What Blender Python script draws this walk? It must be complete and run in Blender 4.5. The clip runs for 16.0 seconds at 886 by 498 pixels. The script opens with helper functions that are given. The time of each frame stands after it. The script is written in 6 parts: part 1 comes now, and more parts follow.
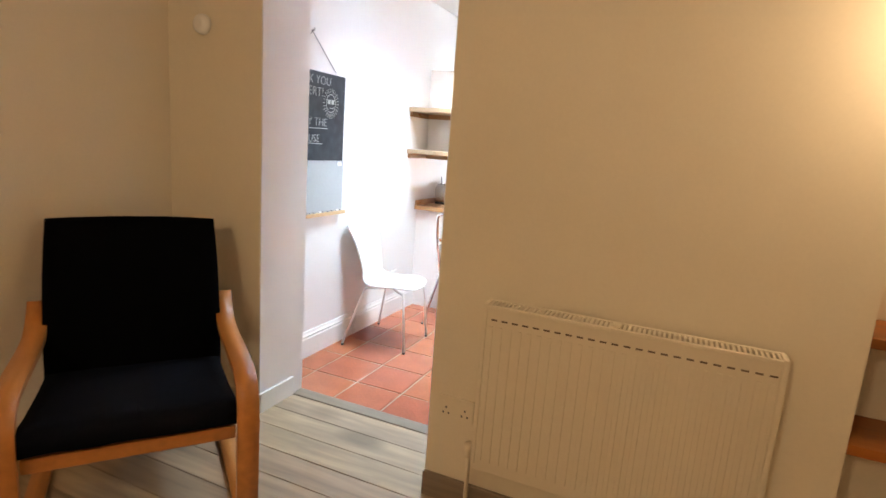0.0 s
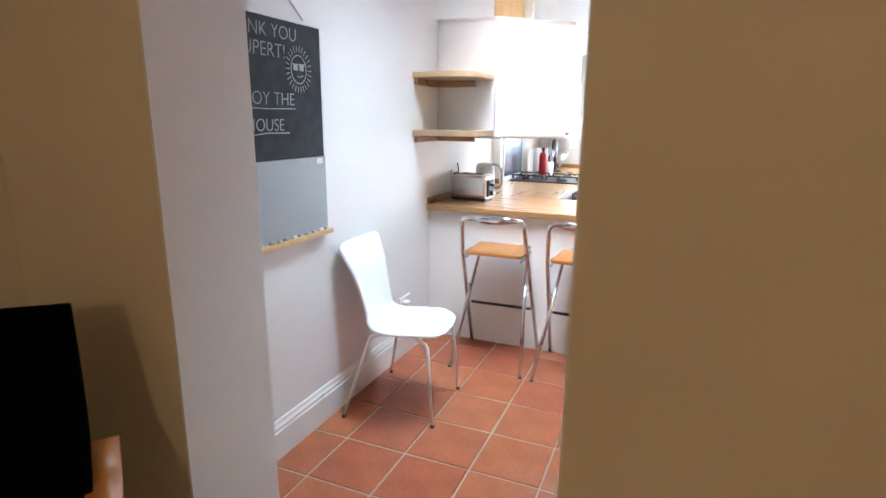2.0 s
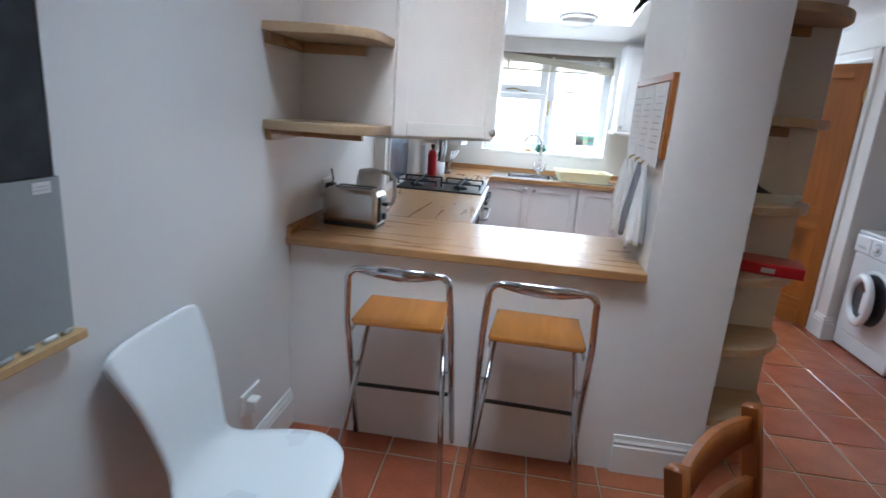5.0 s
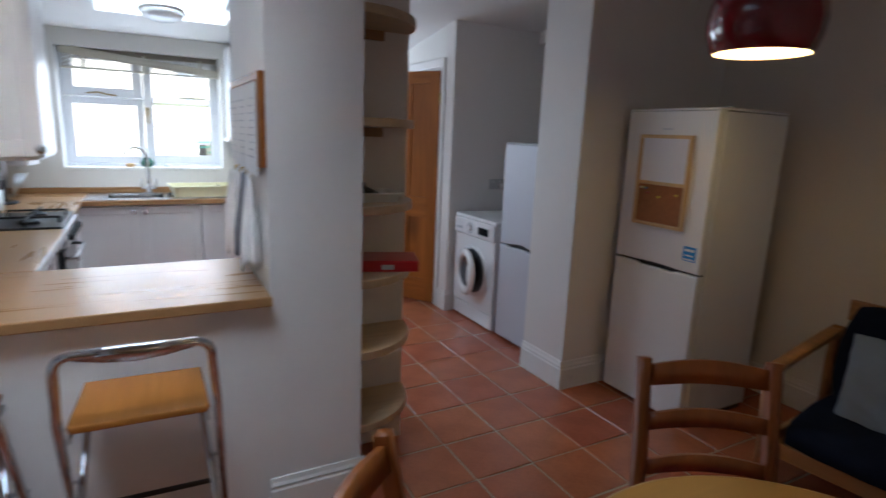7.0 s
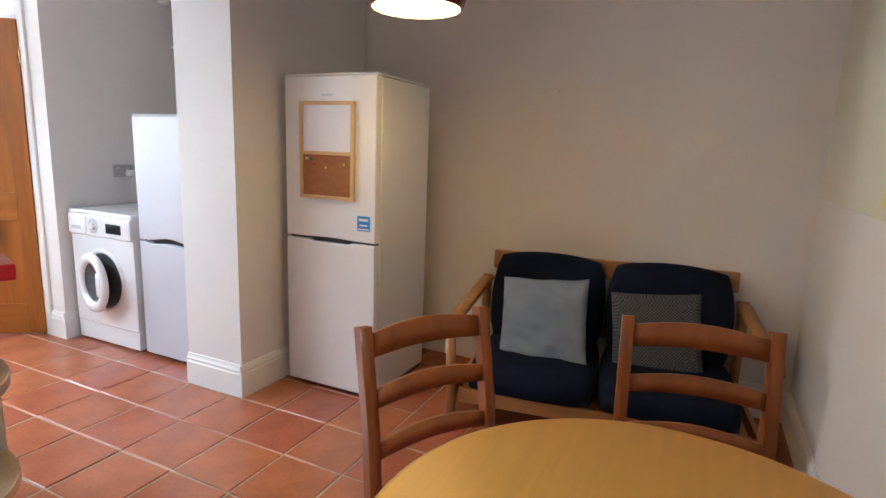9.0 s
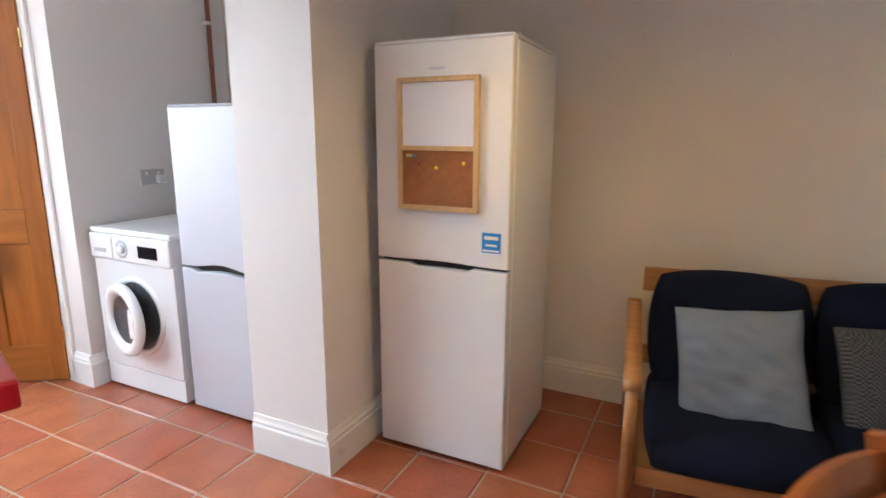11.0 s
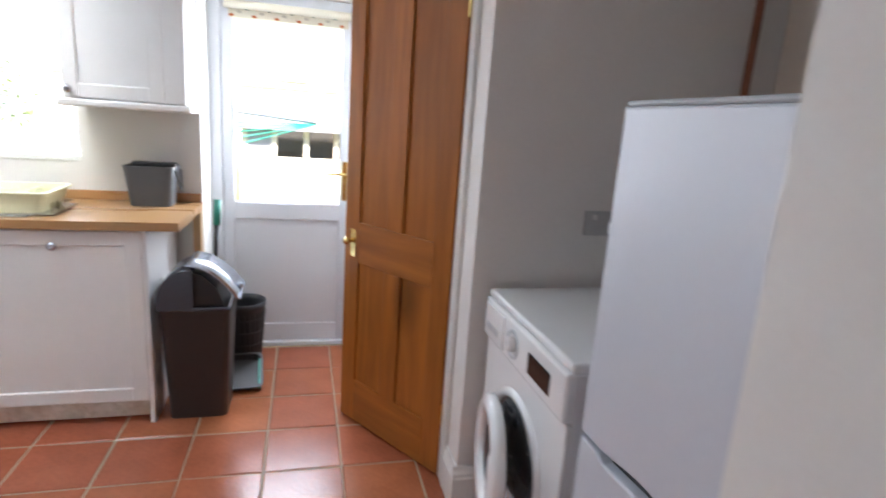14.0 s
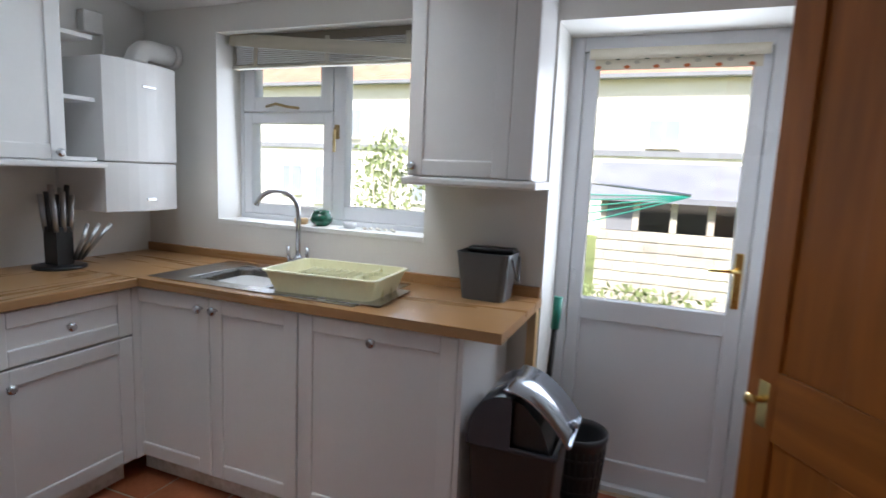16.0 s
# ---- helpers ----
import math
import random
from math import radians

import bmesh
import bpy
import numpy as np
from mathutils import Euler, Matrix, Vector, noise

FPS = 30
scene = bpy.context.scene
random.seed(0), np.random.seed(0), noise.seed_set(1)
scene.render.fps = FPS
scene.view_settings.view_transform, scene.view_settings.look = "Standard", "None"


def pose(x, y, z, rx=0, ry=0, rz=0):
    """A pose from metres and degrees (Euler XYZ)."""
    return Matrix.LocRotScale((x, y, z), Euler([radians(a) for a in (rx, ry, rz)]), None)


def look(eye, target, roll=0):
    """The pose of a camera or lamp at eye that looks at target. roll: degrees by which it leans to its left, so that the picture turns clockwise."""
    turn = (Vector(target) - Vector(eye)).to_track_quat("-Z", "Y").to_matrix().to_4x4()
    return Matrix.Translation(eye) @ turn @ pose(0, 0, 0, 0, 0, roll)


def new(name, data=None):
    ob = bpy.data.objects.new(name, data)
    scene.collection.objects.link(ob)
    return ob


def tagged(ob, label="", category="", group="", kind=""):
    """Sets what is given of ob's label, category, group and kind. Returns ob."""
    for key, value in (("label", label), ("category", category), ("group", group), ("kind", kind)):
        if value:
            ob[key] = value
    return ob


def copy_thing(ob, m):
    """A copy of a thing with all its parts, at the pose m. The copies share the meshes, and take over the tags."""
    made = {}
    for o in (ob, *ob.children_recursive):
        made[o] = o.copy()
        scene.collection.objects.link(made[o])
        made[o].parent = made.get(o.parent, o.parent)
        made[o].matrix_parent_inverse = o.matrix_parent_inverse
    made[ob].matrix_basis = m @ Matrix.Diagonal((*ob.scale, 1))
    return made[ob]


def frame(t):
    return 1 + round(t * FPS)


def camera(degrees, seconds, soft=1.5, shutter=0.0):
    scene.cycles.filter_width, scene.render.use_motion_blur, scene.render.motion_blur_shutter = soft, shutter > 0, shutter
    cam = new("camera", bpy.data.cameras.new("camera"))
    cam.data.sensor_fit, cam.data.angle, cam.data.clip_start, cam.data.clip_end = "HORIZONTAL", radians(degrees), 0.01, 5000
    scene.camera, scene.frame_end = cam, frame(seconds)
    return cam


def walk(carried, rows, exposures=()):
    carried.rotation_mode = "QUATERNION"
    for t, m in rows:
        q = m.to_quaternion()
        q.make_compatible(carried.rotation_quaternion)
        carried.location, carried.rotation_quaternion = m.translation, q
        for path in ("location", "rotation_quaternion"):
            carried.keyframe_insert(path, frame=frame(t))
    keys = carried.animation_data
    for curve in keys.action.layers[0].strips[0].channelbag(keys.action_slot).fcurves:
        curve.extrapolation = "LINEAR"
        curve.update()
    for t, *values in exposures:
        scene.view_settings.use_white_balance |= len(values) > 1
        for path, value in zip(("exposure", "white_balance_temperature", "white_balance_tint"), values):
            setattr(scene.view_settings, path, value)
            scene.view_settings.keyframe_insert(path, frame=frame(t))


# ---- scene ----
cam = camera(78.0, 16.0, shutter=0.4)
PATH = [
    (0, (0.215, 0.904, 1.449), (-0.562, 2.709, 1.076), 4.2),
    (0.5, (0.081, 1.146, 1.412), (-0.672, 2.962, 1.042), 1.5),
    (1, (-0.1, 1.464, 1.415), (-0.937, 3.234, 1.008), 2.5),
    (1.5, (-0.242, 1.708, 1.427), (-1.104, 3.448, 0.944), 3.1),
    (2, (-0.443, 1.941, 1.461), (-1.199, 3.734, 0.999), 0.5),
    (2.5, (-0.597, 2.127, 1.443), (-1.37, 3.907, 0.958), 2.0),
    (3, (-0.721, 2.361, 1.472), (-1.531, 4.127, 0.999), 2.2),
    (3.2, (-0.744, 2.45, 1.468), (-1.502, 4.234, 0.976), 2.6),
    (5.5, (-1.024, 3.176, 1.488), (-1.004, 5.115, 0.999), 2.6),
    (6, (-1.02, 3.262, 1.485), (-0.655, 5.163, 0.981), 1.0),
    (6.5, (-0.95, 3.312, 1.481), (-0.314, 5.155, 1.036), 2.2),
    (7, (-0.816, 3.319, 1.488), (0.123, 5.037, 1.078), 2.3),
    (7.5, (-0.712, 3.367, 1.433), (0.638, 4.79, 1.044), 2.3),
    (8, (-0.719, 3.458, 1.356), (1.019, 4.39, 1.022), 0.3),
    (10.3, (-0.442, 4.07, 1.32), (1.355, 4.862, 0.942), 2.0),
    (10.5, (-0.385, 4.191, 1.325), (1.407, 4.991, 0.94), 0.7),
    (11, (-0.238, 4.419, 1.327), (1.521, 5.278, 0.917), 0.2),
    (11.5, (-0.022, 4.576, 1.323), (1.676, 5.556, 0.93), -1.1),
    (12, (0.217, 4.773, 1.311), (1.852, 5.84, 0.877), 2.8),
    (12.5, (0.414, 4.971, 1.339), (1.936, 6.18, 0.865), 2.9),
    (13, (0.651, 5.173, 1.345), (1.842, 6.703, 0.858), 3.1),
    (13.5, (0.772, 5.355, 1.361), (1.634, 7.076, 0.818), 4.8),
    (14, (0.837, 5.596, 1.38), (1.333, 7.483, 0.939), 4.0),
    (14.5, (0.838, 5.796, 1.377), (0.969, 7.752, 0.983), 2.1),
    (15, (0.869, 6.017, 1.406), (0.591, 7.969, 1.069), 3.0),
    (15.5, (0.857, 6.179, 1.404), (0.328, 8.082, 1.09), 2.7),
    (16, (0.775, 6.403, 1.4), (0.035, 8.241, 1.126), 2.5),
]
walk(cam, [(t, look(eye, target, roll)) for t, eye, target, roll in PATH],
     exposures=[(0.0, 4.45, 6450, 10), (1.5, 3.93, 6400, 10), (2.4, 3.43, 6250, 10), (3.2, 3.05, 6050, 8), (5.3, 2.07, 6000, 9), (6.5, 1.72, 5950, 10),
                (7.4, 1.75, 6000, 10), (8.2, 2.85, 6350, 10), (10.3, 3.65, 6450, 10), (12.0, 3.2, 6450, 10), (13.1, 2.75, 6550, 11),
                (14.0, 2.4, 6650, 12), (15.0, 1.97, 6700, 14), (16.0, 1.07, 6600, 12)])

# ---- world and lights ----
SUN_EL, SUN_ROT = 48, 180
world = bpy.data.worlds.new("overcast_sky")
scene.world = world
world.use_nodes = True
wn, wl = world.node_tree.nodes, world.node_tree.links
sky = wn.new("ShaderNodeTexSky")
sky.sky_type, sky.sun_disc = "NISHITA", False
sky.sun_elevation, sky.sun_rotation = radians(SUN_EL), radians(SUN_ROT)
wl.new(sky.outputs[0], wn["Background"].inputs[0])
wn["Background"].inputs[1].default_value = 0.15


def lamp(name, kind, m, energy, colour, size=0.1, size_y=None, angle=None, spread=None):
    d = bpy.data.lights.new(name, kind)
    d.energy, d.color = energy, colour
    if kind == "SUN":
        d.angle = radians(angle)
    elif kind == "AREA":
        d.shape, d.size, d.size_y = "RECTANGLE", size, size_y or size
        if spread:
            d.spread = radians(spread)
    else:
        d.shadow_soft_size = size
    ob = new(name, d)
    ob.matrix_world = m
    return ob


lamp("sun", "SUN", pose(0, 0, 20, 90 - SUN_EL, 0, 180 - SUN_ROT), 4.6, (1.0, 0.96, 0.91), angle=5)
DAY = (0.74, 0.85, 1.0)
ZENITH = (0.67, 0.86, 1.0)
lamp("window_daylight", "AREA", look((-0.80, 8.74, 1.58), (-0.80, 0, 1.0)), 3.8, DAY, 1.10, 0.85)
lamp("door_daylight", "AREA", look((0.75, 8.88, 1.40), (0.75, 0, 0.9)), 6.2, DAY, 0.55, 0.95)
lamp("skylight_daylight", "AREA", look((-0.62, 7.55, 2.66), (-0.62, 7.2, 0)), 8.4, ZENITH, 0.85, 1.0)
lamp("rooflight_daylight", "AREA", look((-1.05, 4.45, 2.72), (-1.12, 4.45, 0)), 2.6, ZENITH, 0.75, 0.95, spread=96)
lamp("pendant_bulb", "POINT", pose(1.19, 4.63, 1.93), 0.34, (1.0, 0.76, 0.47), 0.05)
lamp("wall_light_bulb", "POINT", pose(0.88, 2.47, 1.86), 0.52, (1.0, 0.72, 0.43), 0.06)
# unseen fill lamp, added to brighten the living room
lamp("living_room_fill", "POINT", pose(-0.5, -0.5, 2.2), 2.15, (1.0, 0.74, 0.47), 0.10)

# ---- materials ----
def material(name, colour, rough=0.5, metal=0.0, vary=0.06, grain=60.0, patch=3.0, bump=0.04, wood=None, random_hue=0.0,
             coat=0.0, spec=0.5, glass=False, emit=None, depth=0.002, dirt=None, knots=0.0):
    """A surface with variation at two scales; wood names the axis along which the grain runs."""
    m = bpy.data.materials.new(name)
    m.use_nodes = True
    n, l = m.node_tree.nodes, m.node_tree.links
    b = n["Principled BSDF"]
    b.inputs["Roughness"].default_value, b.inputs["Metallic"].default_value = rough, metal
    b.inputs["Coat Weight"].default_value, b.inputs["Specular IOR Level"].default_value = coat, spec
    if glass:
        b.inputs["Base Color"].default_value = (*colour, 1)
        b.inputs["Transmission Weight"].default_value, b.inputs["IOR"].default_value = 1.0, 1.45
        return m
    if emit:
        b.inputs["Emission Color"].default_value, b.inputs["Emission Strength"].default_value = (*colour, 1), emit
    tc = n.new("ShaderNodeTexCoord")
    mp = n.new("ShaderNodeMapping")
    l.new(tc.outputs["Object"], mp.inputs[0])
    if wood:
        mp.inputs["Scale"].default_value = [0.09 if a == wood else 1.0 for a in "xyz"]
    big, fine = n.new("ShaderNodeTexNoise"), n.new("ShaderNodeTexNoise")
    big.inputs["Scale"].default_value, fine.inputs["Scale"].default_value = (14.0 if wood else patch), grain
    big.inputs["Detail"].default_value, fine.inputs["Detail"].default_value = 5, 3
    if wood:
        big.inputs["Distortion"].default_value = 1.2
    for t in (big, fine):
        l.new(mp.outputs[0], t.inputs[0])
    mix = n.new("ShaderNodeMix")
    mix.data_type = "FLOAT"
    mix.inputs[0].default_value = 0.35
    l.new(big.outputs[0], mix.inputs[2])
    l.new(fine.outputs[0], mix.inputs[3])
    ramp = n.new("ShaderNodeValToRGB")
    lo, hi = 1 - vary * (3.2 if wood else 2.0), 1 + vary * 1.6
    ramp.color_ramp.elements[0].position, ramp.color_ramp.elements[1].position = 0.30, 0.70
    ramp.color_ramp.elements[0].color = (*[max(0, c * lo) for c in (dirt or colour)], 1)
    ramp.color_ramp.elements[1].color = (*[min(1, c * hi) for c in colour], 1)
    l.new(mix.outputs[0], ramp.inputs[0])
    out = ramp.outputs[0]
    if knots:
        vor, near, dark = n.new("ShaderNodeTexVoronoi"), n.new("ShaderNodeMapRange"), n.new("ShaderNodeMix")
        squash = n.new("ShaderNodeMapping")
        squash.inputs["Scale"].default_value = [0.5 if a == wood else 1.0 for a in "xyz"]
        l.new(tc.outputs["Object"], squash.inputs[0])
        l.new(squash.outputs[0], vor.inputs["Vector"])
        vor.inputs["Scale"].default_value = knots
        near.inputs[1].default_value, near.inputs[2].default_value = 0.10, 0.24
        near.inputs[3].default_value, near.inputs[4].default_value = 0.75, 0.0
        l.new(vor.outputs["Distance"], near.inputs[0])
        dark.data_type = "RGBA"
        dark.inputs[7].default_value = (*[c * 0.32 for c in colour], 1)
        l.new(near.outputs[0], dark.inputs[0])
        l.new(out, dark.inputs[6])
        out = dark.outputs[2]
    if random_hue:
        info, hsv = n.new("ShaderNodeObjectInfo"), n.new("ShaderNodeHueSaturation")
        for socket, a, c in (("Hue", 0.5 - 0.07 * random_hue, 0.5 + 0.10 * random_hue), ("Value", 1 - 0.55 * random_hue, 1 + 0.9 * random_hue)):
            mr = n.new("ShaderNodeMapRange")
            mr.inputs[3].default_value, mr.inputs[4].default_value = a, c
            l.new(info.outputs["Random"], mr.inputs[0])
            l.new(mr.outputs[0], hsv.inputs[socket])
        l.new(out, hsv.inputs["Color"])
        out = hsv.outputs[0]
    l.new(out, b.inputs["Base Color"])
    if emit:
        l.new(out, b.inputs["Emission Color"])
    if bump:
        bp = n.new("ShaderNodeBump")
        bp.inputs["Strength"].default_value, bp.inputs["Distance"].default_value = min(1, bump * 5), depth
        l.new(mix.outputs[0], bp.inputs["Height"])
        l.new(bp.outputs[0], b.inputs["Normal"])
    rr = n.new("ShaderNodeMapRange")
    rr.inputs[3].default_value, rr.inputs[4].default_value = max(0.02, rough - 0.08), min(1, rough + 0.08)
    l.new(big.outputs[0], rr.inputs[0])
    l.new(rr.outputs[0], b.inputs["Roughness"])
    return m


WHITE_WALL = material("white_wall_paint", (0.79, 0.77, 0.755), 0.62, vary=0.012, patch=1.2, grain=90, bump=0.08, depth=0.001)
DINING_WALL = material("off_white_wall_paint", (0.775, 0.74, 0.71), 0.6, vary=0.02, patch=1.0, grain=90, bump=0.08, depth=0.001)
BEIGE_WALL = material("pale_beige_wall_paint", (0.735, 0.655, 0.565), 0.6, vary=0.025, patch=1.0, grain=90, bump=0.08, depth=0.001)
KITCHEN_WALL = material("warm_white_wall_paint", (0.76, 0.74, 0.70), 0.55, vary=0.015, patch=1.2, grain=90, bump=0.08, depth=0.001)
CREAM_WALL = material("cream_wall_paint", (0.76, 0.67, 0.52), 0.55, vary=0.02, patch=1.5, grain=80, bump=0.08, depth=0.001)
GLOSS_WHITE = material("white_gloss_paint", (0.80, 0.785, 0.76), 0.3, vary=0.015, patch=5, bump=0.03, depth=0.0006)
CEILING = material("ceiling_paint", (0.82, 0.81, 0.79), 0.7, vary=0.015, bump=0.05, depth=0.001)
CAB_WHITE = material("cabinet_white", (0.77, 0.755, 0.745), 0.32, vary=0.012, patch=4, bump=0.015, depth=0.0005)
ENAMEL = material("white_enamel", (0.80, 0.79, 0.79), 0.22, vary=0.008, patch=3, bump=0.01, depth=0.0004, coat=0.3)
ENAMEL_GREY = material("grey_plastic_trim", (0.42, 0.43, 0.45), 0.35, vary=0.03)
SILVER = material("silver_lacquer", (0.58, 0.59, 0.64), 0.52, metal=0.15, vary=0.01, bump=0.01, depth=0.0004)
CHROME = material("chrome", (0.60, 0.60, 0.62), 0.10, metal=1.0, vary=0.02, bump=0)
STEEL = material("brushed_steel", (0.42, 0.42, 0.42), 0.33, metal=1.0, vary=0.05, grain=180, bump=0.03, depth=0.0004)
BRASS = material("brass", (0.72, 0.52, 0.20), 0.22, metal=1.0, vary=0.06, bump=0)
COPPER = material("painted_copper", (0.30, 0.11, 0.06), 0.4, metal=0.3, vary=0.1)
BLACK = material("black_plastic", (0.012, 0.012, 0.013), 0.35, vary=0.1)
IRON = material("black_cast_iron", (0.010, 0.010, 0.011), 0.5, vary=0.2, bump=0.1)
GLASS_DARK = material("dark_glass", (0.012, 0.012, 0.014), 0.06, vary=0.0, bump=0)
TILE = material("terracotta_tile", (0.368, 0.105, 0.050), 0.23, vary=0.12, patch=6, grain=55, bump=0.18, depth=0.003, random_hue=0.065)
GROUT = material("grout", (0.38, 0.27, 0.18), 0.85, vary=0.15, grain=120, bump=0.2)
BOARD = material("worn_floorboard", (0.46, 0.33, 0.200), 0.5, wood="x", vary=0.08, grain=24, bump=0.08, random_hue=0.05, dirt=(0.30, 0.22, 0.145), knots=3.2)
THRESH = material("threshold_wood", (0.26, 0.20, 0.14), 0.5, wood="x", vary=0.1)
WORKTOP = material("oak_laminate_worktop", (0.40, 0.215, 0.090), 0.29, wood="x", vary=0.035, grain=40, bump=0.02, depth=0.0005)
WORKTOP_Y = material("oak_laminate_worktop_side", (0.40, 0.215, 0.090), 0.29, wood="y", vary=0.035, grain=40, bump=0.02, depth=0.0005)
SHELF_TOP = material("light_oak_shelf", (0.47, 0.33, 0.20), 0.42, wood="x", vary=0.07, grain=40, bump=0.03)
BINFLAP = material("silver_lid", (0.42, 0.45, 0.50), 0.22, metal=0.85, vary=0.04)
# dark brown that paints the shade in the radiator's gaps
RADGAP = material("radiator_gap_shade", (0.14, 0.095, 0.055), 0.7, vary=0.2)
PINE = material("waxed_pine", (0.385, 0.124, 0.021), 0.42, spec=0.35, wood="z", vary=0.10, grain=34, bump=0.05, knots=2.6)
PINE_RAIL = material("waxed_pine_rail", (0.385, 0.126, 0.022), 0.42, spec=0.35, wood="x", vary=0.10, grain=34, bump=0.05, knots=2.6)
BEECH = material("beech_seat", (0.52, 0.192, 0.035), 0.20, wood="y", vary=0.06, grain=40, bump=0.02, coat=0.3)
CHAIRWOOD = material("orange_stained_pine", (0.33, 0.088, 0.015), 0.34, wood="z", vary=0.10, grain=36, bump=0.03)
TABLEWOOD = material("birch_tabletop", (0.56, 0.26, 0.05), 0.36, wood="x", vary=0.05, grain=40, bump=0.02)
BENTWOOD = material("bent_birch", (0.52, 0.205, 0.050), 0.36, wood="y", vary=0.07, grain=40, bump=0.02)
SOFAWOOD = material("sofa_pine", (0.42, 0.185, 0.06), 0.4, wood="x", vary=0.09, grain=36, bump=0.03)
NAVY = material("navy_corduroy", (0.007, 0.010, 0.022), 0.95, spec=0.12, vary=0.25, patch=5, grain=240, bump=0.2)
BLACKCLOTH = material("black_cotton", (0.0016, 0.0016, 0.002), 0.98, spec=0.03, vary=0.2, patch=5, grain=260, bump=0.15)
DARKNAVY = material("dark_navy_cotton", (0.0034, 0.0040, 0.0068), 0.95, spec=0.05, vary=0.2, patch=5, grain=260, bump=0.15)
BLUECLOTH = material("pale_blue_linen", (0.18, 0.21, 0.255), 0.9, vary=0.07, patch=6, grain=300, bump=0.25)
WHITEPLY = material("white_lacquered_ply", (0.82, 0.82, 0.82), 0.3, vary=0.01, bump=0.01)
SLATE = material("chalkboard", (0.020, 0.022, 0.027), 0.75, vary=0.5, patch=4, grain=16, bump=0.05)
GREYBOARD = material("grey_magnet_board", (0.33, 0.35, 0.36), 0.45, vary=0.04, patch=2)
CHALK = material("chalk", (0.40, 0.40, 0.39), 0.9, vary=0.25, grain=200)
PAPER = material("paper", (0.78, 0.77, 0.76), 0.7, vary=0.03, patch=8)
INK = material("grey_print", (0.56, 0.56, 0.58), 0.8, vary=0.2)
WHITEBOARD = material("whiteboard", (0.74, 0.73, 0.78), 0.25, vary=0.01, bump=0)
CORK = material("cork", (0.34, 0.13, 0.045), 0.85, vary=0.1, patch=40, grain=220, bump=0.3)
FRAMEWOOD = material("light_pine_frame", (0.62, 0.40, 0.19), 0.45, wood="z", vary=0.06)
BLUESTICK = material("blue_sticker", (0.015, 0.25, 0.62), 0.4, vary=0.03)
RED = material("red_plastic", (0.42, 0.006, 0.012), 0.3, vary=0.05)
LAMPRED = material("dark_red_lacquer", (0.16, 0.003, 0.008), 0.12, vary=0.05, bump=0, coat=0.5)
LAMPIN = material("lampshade_lining", (0.85, 0.70, 0.36), 0.6, vary=0.02, emit=0.9)
PINK = material("magenta_cushion", (0.42, 0.02, 0.09), 0.85, vary=0.1, grain=200, bump=0.2)
RACKP = material("pale_yellow_plastic", (0.82, 0.79, 0.52), 0.4, vary=0.03)
GREYP = material("grey_plastic", (0.085, 0.088, 0.095), 0.38, vary=0.06, grain=150, bump=0.05, depth=0.0004)
BINBODY = material("dark_brown_plastic", (0.030, 0.024, 0.023), 0.42, vary=0.08, grain=150, bump=0.05, depth=0.0004)
BASKET = material("dark_grey_basket_plastic", (0.035, 0.036, 0.040), 0.45, vary=0.08)
BINLID = material("grey_gloss_plastic", (0.050, 0.055, 0.070), 0.18, vary=0.05, bump=0)
GREEN = material("green_plastic", (0.02, 0.30, 0.22), 0.45, vary=0.05)
GREENPOT = material("dark_green_glaze", (0.012, 0.10, 0.055), 0.15, vary=0.3, patch=20)
BEIGE = material("beige_blind", (0.50, 0.46, 0.37), 0.5, vary=0.05, wood="x")
SLATGREY = material("blind_slat", (0.24, 0.20, 0.15), 0.5, vary=0.05)
UPVC = material("white_upvc", (0.74, 0.76, 0.80), 0.3, vary=0.008, bump=0.01)
GLASS = material("clear_glass", (1, 1, 1), 0.0, glass=True)
FROST = material("opal_glass", (0.80, 0.82, 0.84), 0.25, vary=0.01, bump=0)
TOWEL = material("white_tea_towel", (0.74, 0.74, 0.75), 0.9, vary=0.06, patch=10, grain=260, bump=0.3)
TOWEL2 = material("grey_tea_towel", (0.20, 0.21, 0.25), 0.9, vary=0.15, patch=10, grain=260, bump=0.3)
CREAMBOARD = material("cream_panel", (0.66, 0.60, 0.44), 0.55, vary=0.03, patch=2)
YELLOW = material("yellow_sticker", (0.75, 0.58, 0.04), 0.5, vary=0.05)
SPLASH = material("steel_splashback", (0.30, 0.34, 0.42), 0.2, metal=0.8, vary=0.05)
LEAFPRINT = material("cream_printed_fabric", (0.72, 0.67, 0.55), 0.9, vary=0.05, grain=200)
ORANGE = material("rust_print", (0.50, 0.13, 0.04), 0.9)
RENDERED = material("pale_yellow_render", (0.82, 0.78, 0.70), 0.9, vary=0.05, patch=0.6, grain=20, bump=0.1)
ROOF = material("clay_roof", (0.45, 0.25, 0.17), 0.9, vary=0.15, patch=2)
ROOFGREY = material("grey_roofing_felt", (0.25, 0.26, 0.29), 0.9, vary=0.1)
SHEDWOOD = material("weathered_shed_boards", (0.60, 0.54, 0.46), 0.85, wood="x", vary=0.12, random_hue=0.12)
GRASS = material("garden_grass", (0.16, 0.20, 0.06), 0.95, vary=0.25, patch=1.5, grain=50, bump=0.3)
PLINTH = material("dirty_white_plinth", (0.70, 0.67, 0.63), 0.45, vary=0.12, patch=7, grain=40, dirt=(0.52, 0.44, 0.36))
KETTLE = material("translucent_grey_plastic", (0.60, 0.61, 0.62), 0.22, vary=0.03)
AGEDBRASS = material("aged_brass", (0.34, 0.25, 0.12), 0.3, metal=1.0, vary=0.15, bump=0)
